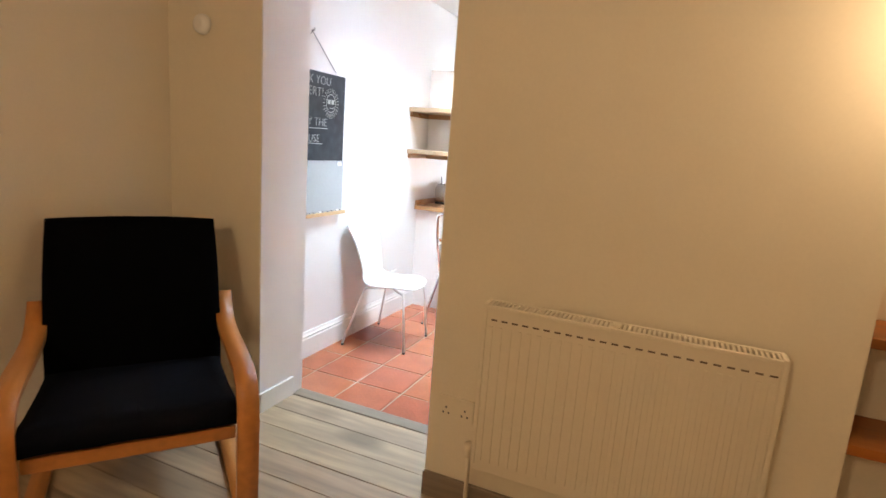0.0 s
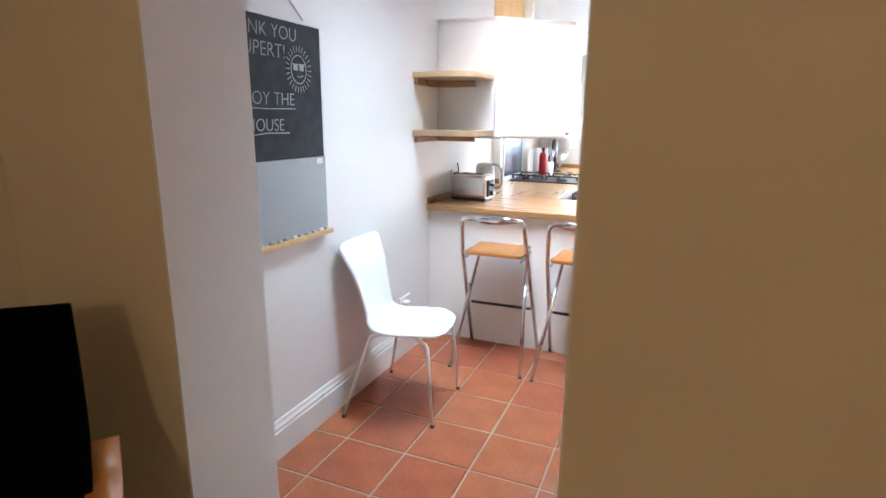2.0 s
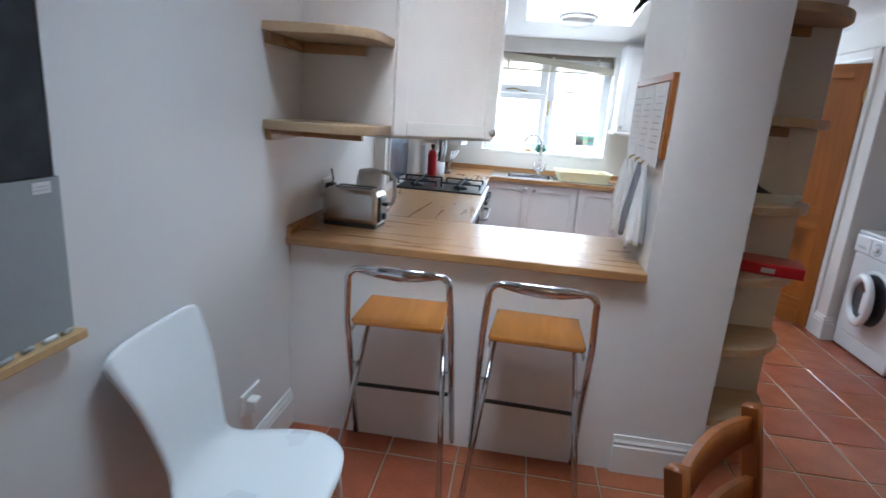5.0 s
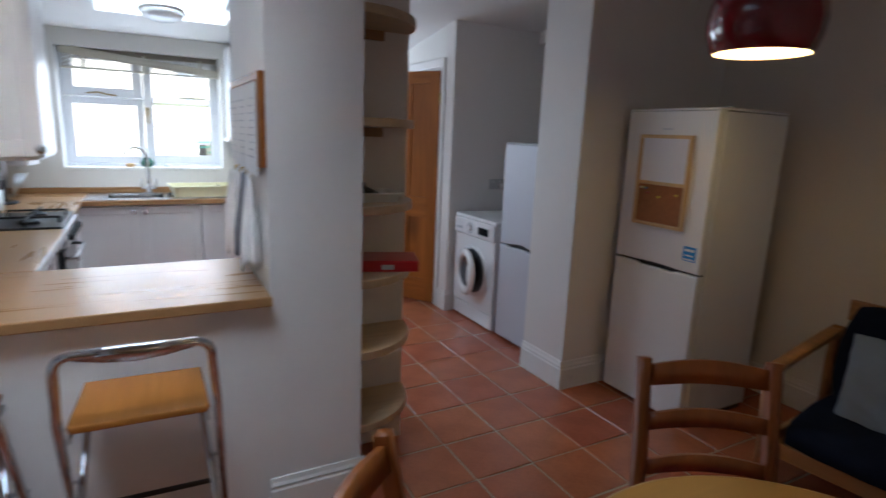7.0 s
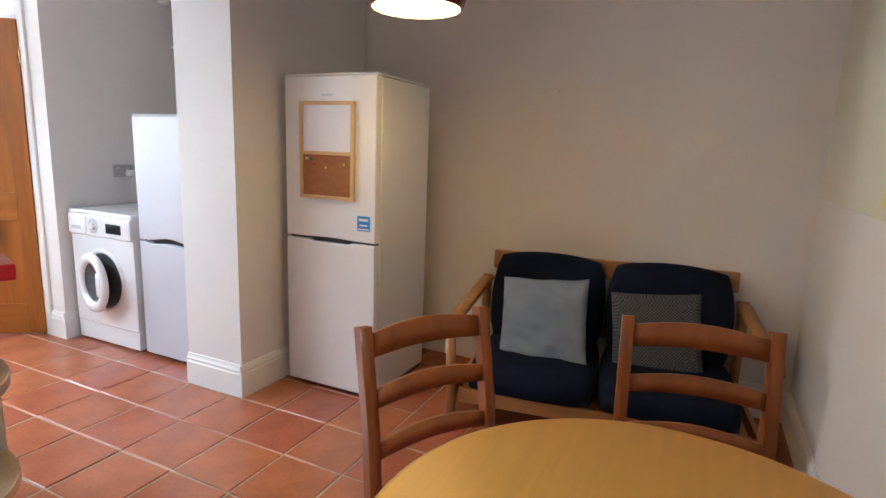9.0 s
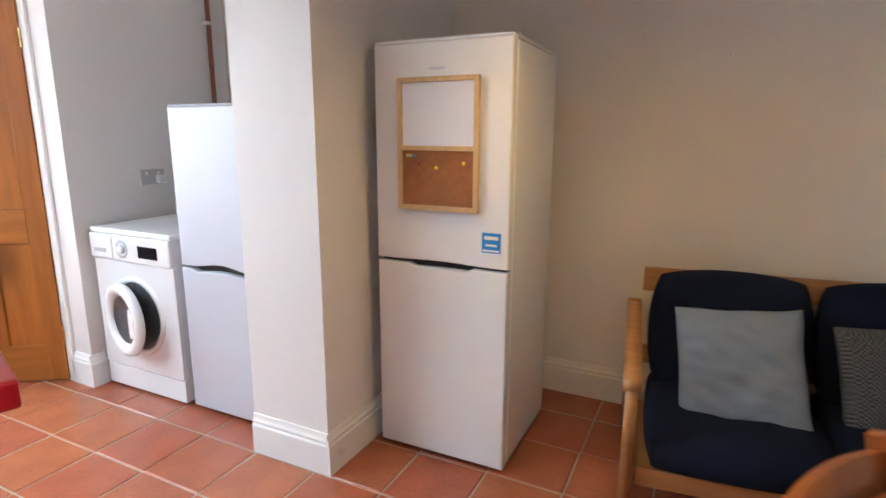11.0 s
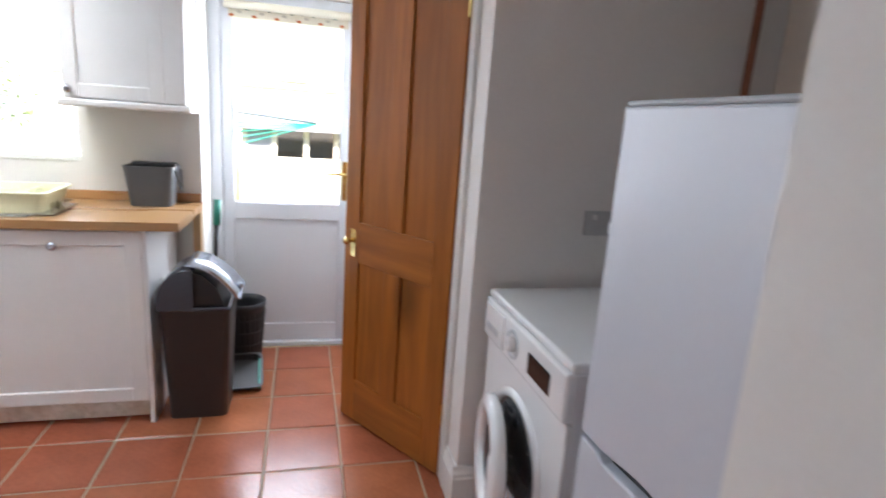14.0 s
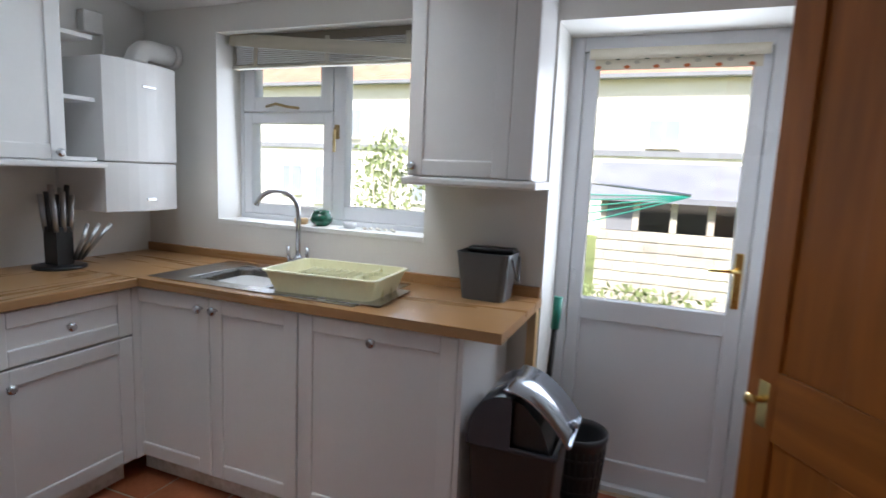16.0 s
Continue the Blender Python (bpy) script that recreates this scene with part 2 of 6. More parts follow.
SATIN = material("satin_steel", (0.55, 0.545, 0.535), 0.25, metal=1.0, vary=0.03, grain=160, bump=0.02, depth=0.0003)
PORTHOLE = material("grey_porthole_glass", (0.085, 0.092, 0.10), 0.07, vary=0.25, patch=9, bump=0, coat=0.4)
PLATE = material("grey_switch_plate", (0.52, 0.51, 0.50), 0.35, vary=0.03)
STONE = material("pale_garden_stone", (0.52, 0.48, 0.42), 0.9, vary=0.15, patch=6, grain=60, bump=0.2, random_hue=0.2)
SHADE = material("painted_shed_shade", (0.05, 0.045, 0.04), 0.9, vary=0.2)
LEAF = material("leaf_green", (0.28, 0.34, 0.15), 0.7, vary=0.2)
WINDARK = material("dark_window", (0.30, 0.34, 0.40), 0.1, vary=0.1)


# ---- geometry helpers ----
def bm_new():
    return bmesh.new()


def box(bm, x0, x1, y0, y1, z0, z1, bevel=0.0, seg=2):
    m = Matrix.Translation(((x0 + x1) / 2, (y0 + y1) / 2, (z0 + z1) / 2)) @ Matrix.Diagonal((abs(x1 - x0), abs(y1 - y0), abs(z1 - z0), 1))
    g = bmesh.ops.create_cube(bm, size=1, matrix=m)
    if bevel:
        es = list({e for v in g["verts"] for e in v.link_edges})
        bmesh.ops.bevel(bm, geom=es, offset=bevel, segments=seg, affect="EDGES", profile=0.5)
    return bm


def bx(*a, bevel=0.0, seg=2):
    return box(bm_new(), *a, bevel=bevel, seg=seg)


def prism(poly, z0, z1, bevel=0.0, bm=None):
    """An upright solid on a plan outline."""
    bm = bm or bm_new()
    lo = [bm.verts.new((x, y, z0)) for x, y in poly]
    hi = [bm.verts.new((x, y, z1)) for x, y in poly]
    fs = [bm.faces.new(lo[::-1]), bm.faces.new(hi)]
    for i in range(len(poly)):
        j = (i + 1) % len(poly)
        fs.append(bm.faces.new((lo[i], lo[j], hi[j], hi[i])))
    bmesh.ops.recalc_face_normals(bm, faces=fs)
    if bevel:
        bmesh.ops.bevel(bm, geom=list({e for f in fs[:2] for e in f.edges}), offset=bevel, segments=2, affect="EDGES", profile=0.5)
    return bm


def tube(pts, r, bm=None, n=10, closed=False, flat=1.0):
    """A round bar swept along points; flat squashes it."""
    bm = bm or bm_new()
    pts = [Vector(p) for p in pts]
    rings, up = [], None
    for i, p in enumerate(pts):
        a = pts[i - 1] if i or closed else p
        c = pts[(i + 1) % len(pts)] if i + 1 < len(pts) or closed else p
        d = (c - a).normalized()
        if up is None:
            up = d.orthogonal().normalized()
        up = (up - d * up.dot(d)).normalized()
        side = d.cross(up)
        rings.append([bm.verts.new(p + (up * math.cos(k) + side * math.sin(k) * flat) * r) for k in (2 * math.pi * q / n for q in range(n))])
    m = len(rings)
    for i in range(m if closed else m - 1):
        a, c = rings[i], rings[(i + 1) % m]
        for k in range(n):
            f = bm.faces.new((a[k], a[(k + 1) % n], c[(k + 1) % n], c[k]))
            f.smooth = True
    if not closed:
        bm.faces.new(rings[0][::-1])
        bm.faces.new(rings[-1])
    bmesh.ops.recalc_face_normals(bm, faces=bm.faces)
    return bm


def arc(c, r, a0, a1, n, u, v):
    """Points on an arc about c in the plane of u and v."""
    c, u, v = Vector(c), Vector(u), Vector(v)
    return [c + u * (r * math.cos(radians(a0 + (a1 - a0) * i / n))) + v * (r * math.sin(radians(a0 + (a1 - a0) * i / n))) for i in range(n + 1)]


def lathe(profile, n=32, centre=(0, 0, 0), bm=None, cap=True, smooth=True):
    """A turned solid from (radius, height) pairs."""
    bm = bm or bm_new()
    rings = [[bm.verts.new((centre[0] + r * math.cos(2 * math.pi * k / n), centre[1] + r * math.sin(2 * math.pi * k / n), centre[2] + z)) for k in range(n)] for r, z in profile]
    for a, c in zip(rings, rings[1:]):
        for k in range(n):
            bm.faces.new((a[k], a[(k + 1) % n], c[(k + 1) % n], c[k])).smooth = smooth
    if cap:
        bm.faces.new(rings[0][::-1])
        bm.faces.new(rings[-1])
    bmesh.ops.recalc_face_normals(bm, faces=bm.faces)
    return bm


def ribbon(section, width_axis, half, thick, bm=None):
    """A bent sheet: section points swept across +-half on an axis, with thickness."""
    bm = bm or bm_new()
    pts = [Vector(p) for p in section]
    ax = Vector(width_axis)
    front, back = [], []
    for i, p in enumerate(pts):
        d = (pts[min(i + 1, len(pts) - 1)] - pts[max(i - 1, 0)]).normalized()
        nrm = d.cross(ax).normalized()
        h = half(i / (len(pts) - 1)) if callable(half) else half
        front.append((p + nrm * thick / 2, h))
        back.append((p - nrm * thick / 2, h))
    loop = front + back[::-1]
    left = [bm.verts.new(p - ax * h) for p, h in loop]
    right = [bm.verts.new(p + ax * h) for p, h in loop]
    n = len(loop)
    for i in range(n):
        j = (i + 1) % n
        bm.faces.new((left[i], left[j], right[j], right[i])).smooth = True
    m = len(pts)
    for i in range(m - 1):
        bm.faces.new((left[i], left[i + 1], left[n - 2 - i], left[n - 1 - i]))
        bm.faces.new((right[i + 1], right[i], right[n - 1 - i], right[n - 2 - i]))
    bmesh.ops.recalc_face_normals(bm, faces=bm.faces)
    return bm


def cushion(sx, sy, sz, puff=0.5, n=10, seed=0, wrinkle=0.0, bm=None, corner=0.0):
    """A soft pad, thick in the middle and thin at the rim, lying flat with its centre at the origin."""
    bm = bm or bm_new()
    g = bmesh.ops.create_grid(bm, x_segments=n, y_segments=n, size=0.5)
    top = g["verts"]
    ext = bmesh.ops.extrude_face_region(bm, geom=list(bm.faces))
    low = [v for v in ext["geom"] if isinstance(v, bmesh.types.BMVert)]
    for vs, s in ((top, -1), (low, 1)):
        for v in vs:
            x, y = v.co.x * 2, v.co.y * 2
            e = (1 - abs(x) ** 3.2) * (1 - abs(y) ** 3.2)
            w = wrinkle * (0.6 * noise.noise(Vector((x * 2.3 + seed, y * 2.3, s * 3 + seed))) + 0.4 * noise.noise(Vector((x * 3.0 + y * 4.5, y * 6.0 + seed, s * 5))))
            x, y = x * (1 - corner * x * x * y * y), y * (1 - corner * x * x * y * y)
            pinch = 1 - 0.05 * puff * (0 if corner else 1) * ((1 - y * y) * abs(x) + (1 - x * x) * abs(y))
            v.co = Vector((x * sx / 2 * pinch, y * sy / 2 * pinch, s * sz / 2 * ((1 - puff) + puff * max(e, 0) ** 0.5) + w))
    for f in bm.faces:
        f.smooth = True
    bmesh.ops.recalc_face_normals(bm, faces=bm.faces)
    return bm


def mesh_of(name, bm, mat):
    me = bpy.data.meshes.new(name)
    bm.to_mesh(me)
    bm.free()
    me.materials.append(mat)
    return me


def part(name, bm, mat, parent, label="", m=None):
    ob = new(name, mesh_of(name, bm, mat))
    ob.parent = parent
    if m is not None:
        ob.matrix_basis = m
    return tagged(ob, label)


def thing(name, label, category, m=None, group="", kind=""):
    ob = new(name)
    ob.empty_display_size = 0.1
    if m is not None:
        ob.matrix_basis = m
    return tagged(ob, label, category, group, kind)


def solid(name, bm, mat, label, category, m=None, group="", kind=""):
    ob = new(name, mesh_of(name, bm, mat))
    if m is not None:
        ob.matrix_basis = m
    return tagged(ob, label, category, group, kind)


def setting(name, bm, mat, label, category="wall"):
    return solid(name, bm, mat, label, category, kind="structure")


def text_mesh(body, size, depth=0.0008):
    """The built-in font as a mesh in the xy plane, from its right baseline."""
    c = bpy.data.curves.new("lettering", "FONT")
    c.body, c.size, c.extrude, c.offset, c.shear = body, size, depth, -0.017 * size, 0.06
    c.align_x = "RIGHT"
    tmp = bpy.data.objects.new("lettering", c)
    scene.collection.objects.link(tmp)
    me = bpy.data.meshes.new_from_object(tmp.evaluated_get(bpy.context.evaluated_depsgraph_get()))
    bm = bm_new()
    bm.from_mesh(me)
    bpy.data.objects.remove(tmp)
    bpy.data.meshes.remove(me)
    bpy.data.curves.remove(c)
    return bm


def moved(bm, m):
    bm.transform(m)
    return bm

# ---- structure ----
XL, XK, XR = -1.94, -1.87, 2.455          # dining left wall, kitchen left wall, right wall
YB, YP, YW, YD = 3.10, 5.25, 8.60, 8.91   # dining rear wall, bar panel and pillar, window wall, back door
HD = 2.62                                  # dining ceiling
STEP = 0.10                                # living room floor above the tiles

setting("ground", bx(-40, 40, 9.2, 60, -0.35, -0.12), GRASS, "rough green garden grass behind the house", "grass")
floor = thing("floor", "square orange-brown terracotta floor tiles with pale grout", "tiled floor", kind="structure")
part("grout_bed", bx(XL - 0.1, XR + 0.1, 3.09, 9.05, -0.06, -0.0035), GROUT, floor, "pale sandy grout")
living_floor = thing("floor_living_room", "worn pale wooden floorboards of the living room", "wooden floor", kind="structure")
part("subfloor", bx(-2.2, 3.0, -2.2, 3.10, -0.05, STEP - 0.022), THRESH, living_floor)
part("threshold", bx(-1.535, -0.555, 3.085, 3.165, -0.02, STEP + 0.004, bevel=0.006), THRESH, living_floor, "worn wooden threshold strip")

# living room shell
setting("wall_living_left", bx(-2.25, -2.10, -2.2, 2.842, 0, HD), CREAM_WALL, "cream painted living room wall")
setting("wall_living_nib", bx(-2.25, -1.539, 2.842, 3.162, 0, HD), CREAM_WALL, "cream painted wall beside the opening")
setting("reveal_left", bx(-1.539, -1.533, 2.843, 3.166, STEP, HD), WHITE_WALL, "white painted reveal of the opening")
setting("wall_radiator", bx(-0.559, 0.735, 2.69, 3.094, -0.02, HD), CREAM_WALL, "cream painted wall with the radiator")
setting("reveal_right", bx(-0.563, -0.557, 2.692, 3.0995, -0.02, HD), WHITE_WALL, "white painted reveal of the opening")
setting("wall_living_alcove", bx(0.735, 3.0, 2.96, 3.094, -0.02, HD), CREAM_WALL, "cream painted alcove wall")
setting("wall_living_right", bx(2.85, 3.0, -2.2, 2.96, 0, HD), CREAM_WALL, "cream painted living room wall")
setting("wall_living_back", bx(-2.2, 3.0, -2.35, -2.2, 0, HD), CREAM_WALL, "cream painted living room wall")
setting("ceiling_living", bx(-2.2, 3.0, -2.35, 3.10, HD, HD + 0.1), CEILING, "white painted ceiling", "ceiling")

# dining room and kitchen shell
setting("wall_left", bx(XL - 0.15, XL, 3.162, 6.60, -0.06, HD + 0.3), WHITE_WALL, "white painted wall with the chalkboard")
setting("wall_left_kitchen", bx(XL - 0.15, XK, 6.60, YW + 0.3, -0.06, HD + 0.3), KITCHEN_WALL, "off-white kitchen wall")
setting("wall_nib_back", bx(XL, -1.535, 3.162, 3.168, 0, HD), WHITE_WALL, "white painted back of the wall beside the opening")
setting("wall_rear", bx(-0.5565, XR + 0.15, 3.094, YB + 0.001, -0.06, HD), BEIGE_WALL, "pale beige dining room wall with a wall panel")
setting("wall_right", bx(XR, XR + 0.15, YB, 7.43, -0.06, HD), BEIGE_WALL, "pale beige dining room wall behind the sofa")
setting("wall_pier", bx(1.32, XR, 5.68, 6.064, -0.06, HD), DINING_WALL, "white painted pier beside the tall fridge freezer")
setting("wall_alcove_end", bx(1.39, XR, 7.284, 7.434, -0.06, HD), DINING_WALL, "white painted end wall of the appliance alcove")
setting("alcove_boxing", bx(2.20, XR, 6.064, 7.284, 2.27, HD), DINING_WALL, "white boxing above the alcove")
DOOR0, DOOR1 = 7.475, 8.13
bm = bm_new()
box(bm, 1.39, 1.52, DOOR1 + 0.05, YW + 0.35, -0.06, HD)
box(bm, 1.39, 1.52, 7.434, DOOR1 + 0.05, 2.04, HD)
setting("wall_door", bm, KITCHEN_WALL, "off-white wall with the pine door")
setting("wall_closet", bx(2.3, 2.4, 7.434, YW + 0.35, -0.06, HD), WHITE_WALL, "plain white passage wall")
setting("pillar", bx(-0.452, -0.11, YP, 6.02, -0.06, HD + 0.2), WHITE_WALL, "white painted pillar at the end of the bar")
setting("pillar_return", bx(-0.11, 0.222, 5.60, 6.02, -0.06, HD + 0.2), DINING_WALL, "white painted wall behind the corner shelves")
setting("wall_bar", bx(XL, -0.452, YP, YP + 0.10, -0.06, 0.872), WHITE_WALL, "white painted panel under the breakfast bar")

# window wall with window and door openings
WX0, WX1, WZ0, WZ1 = -1.38, -0.205, 1.112, 2.047
BX0, BX1, BZ = 0.335, 1.165, 2.0
bm = bm_new()
box(bm, XL - 0.15, WX0, YW, YW + 0.33, -0.06, HD)
box(bm, WX0, WX1, YW, YW + 0.33, -0.06, WZ0)
box(bm, WX0, WX1, YW, YW + 0.33, WZ1, HD)
box(bm, WX1, BX0, YW, YW + 0.33, -0.06, HD)
box(bm, BX0, BX1, YW, YW + 0.33, BZ, HD)
box(bm, BX1, 2.4, YW, YW + 0.33, -0.06, HD)
setting("wall_window", bm, KITCHEN_WALL, "off-white kitchen wall with the window and back door")

# ceilings: flat over the dining room, sloping over the kitchen, with a roof window
RX0, RX1, RY0, RY1 = -1.45, -0.65, 3.95, 4.95   # roof window over the dining room
bm = bm_new()
for a in ((-2.1, RX0, 3.10, 6.02), (RX1, XR + 0.15, 3.10, 6.02), (RX0, RX1, 3.10, RY0), (RX0, RX1, RY1, 6.02)):
    box(bm, *a, HD, HD + 0.14)
setting("ceiling_dining", bm, CEILING, "white painted ceiling", "ceiling")


def slope(y):
    return 2.175 + (YW - y) * 0.145


SX0, SX1, SY0, SY1 = -1.06, -0.20, 6.95, 8.10
bm = bm_new()
for x0, x1, y0, y1 in ((-2.1, SX0, 6.02, YW + 0.3), (SX1, 2.45, 6.02, YW + 0.3), (SX0, SX1, 6.02, SY0), (SX0, SX1, SY1, YW + 0.3)):
    v = [bm.verts.new((x, y, slope(y) + dz)) for dz in (0, 0.12) for x, y in ((x0, y0), (x1, y0), (x1, y1), (x0, y1))]
    for f in ((3, 2, 1, 0), (4, 5, 6, 7), (0, 1, 5, 4), (1, 2, 6, 5), (2, 3, 7, 6), (3, 0, 4, 7)):
        bm.faces.new([v[i] for i in f])
setting("ceiling_kitchen", bm, CEILING, "white painted sloping kitchen ceiling", "ceiling")
setting("wall_over_bar", bx(-2.1, 2.45, 6.02, 6.06, slope(6.02) + 0.005, HD + 0.1), CEILING, "white painted upstand of the ceiling")
skylight = thing("window_2", "roof window with a pine frame in the sloping ceiling", "roof window", kind="structure")
for n_, a in (("shaft_side", (SX0 - 0.03, SX0, SY0, SY1)), ("shaft_side", (SX1, SX1 + 0.03, SY0, SY1)), ("shaft_end", (SX0, SX1, SY0 - 0.03, SY0)), ("shaft_end", (SX0, SX1, SY1, SY1 + 0.03))):
    part(n_, bx(*a, slope((a[2] + a[3]) / 2), slope((a[2] + a[3]) / 2) + 0.34), CEILING, skylight)
for a in ((SX0, SX0 + 0.06, SY0, SY1), (SX1 - 0.06, SX1, SY0, SY1), (SX0 + 0.06, SX1 - 0.06, SY0, SY0 + 0.06), (SX0 + 0.06, SX1 - 0.06, SY1 - 0.06, SY1)):
    part("pine_frame", bx(*a, 2.60, 2.65, bevel=0.004), FRAMEWOOD, skylight, "pine frame of the roof window")


part("pane", bx(SX0, SX1, SY0, SY1, 2.70, 2.708), GLASS, skylight, "clear glass pane")
roofwin = thing("window_3", "flat roof window in the dining room ceiling", "roof window", kind="structure")
for a in ((RX0 - 0.04, RX0, RY0, RY1), (RX1, RX1 + 0.04, RY0, RY1), (RX0 - 0.04, RX1 + 0.04, RY0 - 0.04, RY0), (RX0 - 0.04, RX1 + 0.04, RY1, RY1 + 0.04)):
    part("kerb", bx(*a, HD + 0.142, HD + 0.24), UPVC, roofwin)
g = part("pane", bx(RX0, RX1, RY0, RY1, HD + 0.20, HD + 0.21), GLASS, roofwin, "clear glass pane")

# skirting boards
def skirting(name, x0, y0, x1, y1, nx, ny, h=0.175, t=0.018, mat=None, colour="white"):
    """A moulded board along a wall foot, standing proud towards (nx, ny)."""
    prof = [(0, 0), (t, 0), (t, h * 0.72), (t * 0.75, h * 0.76), (t * 0.75, h * 0.80), (t * 0.9, h * 0.83), (t * 0.55, h * 0.90), (t * 0.35, h), (0, h)]
    bm = bm_new()
    rings = [[bm.verts.new((x + nx * d, y + ny * d, z)) for d, z in prof] for x, y in ((x0, y0), (x1, y1))]
    k = len(prof)
    for i in range(k):
        bm.faces.new((rings[0][i], rings[0][(i + 1) % k], rings[1][(i + 1) % k], rings[1][i]))
    bm.faces.new(rings[0])
    bm.faces.new(rings[1][::-1])
    bmesh.ops.recalc_face_normals(bm, faces=bm.faces)
    return setting(name, bm, mat or GLOSS_WHITE, colour + " painted moulded skirting board", "skirting board")


skirting("baseboard_left", XL, 3.168, XL, YP, 1, 0)
skirting("baseboard_pillar", -0.470, YP, -0.092, YP, 0, -1)
skirting("baseboard_pillar_side", -0.11, YP, -0.11, 5.60, 1, 0)
skirting("baseboard_right", XR, YB, XR, 5.68, -1, 0, mat=BEIGE_WALL, colour="pale beige")
skirting("baseboard_pier_front", 1.32, 5.680, 1.32, 6.064, -1, 0)
skirting("baseboard_pier_side", 1.302, 5.68, XR, 5.68, 0, -1)
skirting("baseboard_alcove", 1.39, 7.284, 1.39, 7.434, -1, 0)
skirting("baseboard_alcove_end", 1.372, 7.284, 1.46, 7.284, 0, -1)
skirting("baseboard_rear", -0.555, YB, XR, YB, 0, 1, mat=BEIGE_WALL, colour="pale beige")
bm = bm_new()
box(bm, -1.533, -1.520, 2.83, 3.085, STEP, STEP + 0.10, bevel=0.003)
setting("baseboard_reveal", bm, GLOSS_WHITE, "white painted low skirting of the reveal", "skirting board")
setting("baseboard_living_nib", bx(-2.10, -1.52, 2.827, 2.842, STEP, STEP + 0.10, bevel=0.003), CREAM_WALL, "cream painted low skirting board", "skirting board")
setting("baseboard_radiator", bx(-0.565, 0.735, 2.672, 2.69, STEP, STEP + 0.10, bevel=0.003), THRESH, "low brown skirting board under the radiator", "skirting board")

# architrave and lining of the pine door
frame_ = thing("door_frame", "white painted architrave round the pine door", "door frame", kind="structure")
for a in ((1.372, 1.392, 7.418, 7.488, 0, 2.10), (1.372, 1.392, DOOR1 - 0.005, DOOR1 + 0.065, 0, 2.10), (1.372, 1.392, 7.488, DOOR1 - 0.005, 2.03, 2.10)):
    part("architrave", bx(*a, bevel=0.006), GLOSS_WHITE, frame_)
part("lining", bx(1.392, 1.52, 7.434, 7.470, 0, 2.03), GLOSS_WHITE, frame_)
part("lining", bx(1.392, 1.52, DOOR1, DOOR1 + 0.05, 0, 2.03), GLOSS_WHITE, frame_)

# pine door, standing ajar
DW, DH, DT = 0.640, 1.985, 0.036
pdoor = thing("door_1", "four-panel waxed pine door standing ajar", "door", Matrix.Translation((1.378, 7.478, 0.012)) @ pose(0, 0, 0, 0, 0, 122.6), kind="structure")
for x0, x1 in ((0, 0.095), (DW - 0.095, DW)):
    part("stile", bx(x0, x1, -DT / 2, DT / 2, 0, DH, bevel=0.003), PINE, pdoor)
part("muntin", bx(DW / 2 - 0.05, DW / 2 + 0.05, -DT / 2, DT / 2, 0.20, 0.755, bevel=0.003), PINE, pdoor)
part("muntin", bx(DW / 2 - 0.05, DW / 2 + 0.05, -DT / 2, DT / 2, 0.935, DH - 0.10, bevel=0.003), PINE, pdoor)
for z0, z1 in ((0, 0.20), (0.755, 0.935), (DH - 0.10, DH)):
    part("rail", bx(0.095, DW - 0.095, -DT / 2, DT / 2, z0, z1, bevel=0.003), PINE_RAIL, pdoor)
for x0, x1 in ((0.095, DW / 2 - 0.05), (DW / 2 + 0.05, DW - 0.095)):
    for z0, z1 in ((0.20, 0.755), (0.935, DH - 0.10)):
        part("panel", bx(x0 - 0.003, x1 + 0.003, -0.007, 0.007, z0 - 0.003, z1 + 0.003), PINE, pdoor)
for s in (-1, 1):
    k = part("knob", moved(lathe([(0.011, 0), (0.008, 0.015), (0.009, 0.026), (0.016, 0.034), (0.018, 0.041), (0.013, 0.048), (0.002, 0.050)], 20), pose(0, 0, 0, 90 * s)), BRASS, pdoor, "brass door knob", Matrix.Translation((DW - 0.06, -s * DT / 2, 0.852)))
    part("lock_plate", bx(DW - 0.078, DW - 0.042, s * DT / 2 - 0.001, s * DT / 2 + 0.002, 0.78, 0.90, bevel=0.0008), BRASS, pdoor, "brass lock plate")
for z in (0.22, 1.72):
    part("hinge", bx(-0.006, 0.012, -DT / 2 - 0.004, DT / 2, z, z + 0.09, bevel=0.002), BRASS, pdoor, "brass hinge")

# window
window = thing("window_1", "white plastic kitchen window with three panes", "window", kind="structure")
FY0, FY1 = YW + 0.17, YW + 0.24


def sash(parent, x0, x1, z0, z1, y0, y1, w, mat, name="sash"):
    bm = bm_new()
    box(bm, x0, x0 + w, y0, y1, z0, z1, bevel=0.006)
    box(bm, x1 - w, x1, y0, y1, z0, z1, bevel=0.006)
    box(bm, x0 + w - 0.002, x1 - w + 0.002, y0 + 0.001, y1 - 0.001, z0, z0 + w, bevel=0.006)
    box(bm, x0 + w - 0.002, x1 - w + 0.002, y0 + 0.001, y1 - 0.001, z1 - w, z1, bevel=0.006)
    part(name, bm, mat, parent)
    g = part("pane", bx(x0 + w - 0.004, x1 - w + 0.004, (y0 + y1) / 2 - 0.003, (y0 + y1) / 2 + 0.003, z0 + w - 0.004, z1 - w + 0.004), GLASS, parent, "clear glass pane")
    g.visible_shadow = False


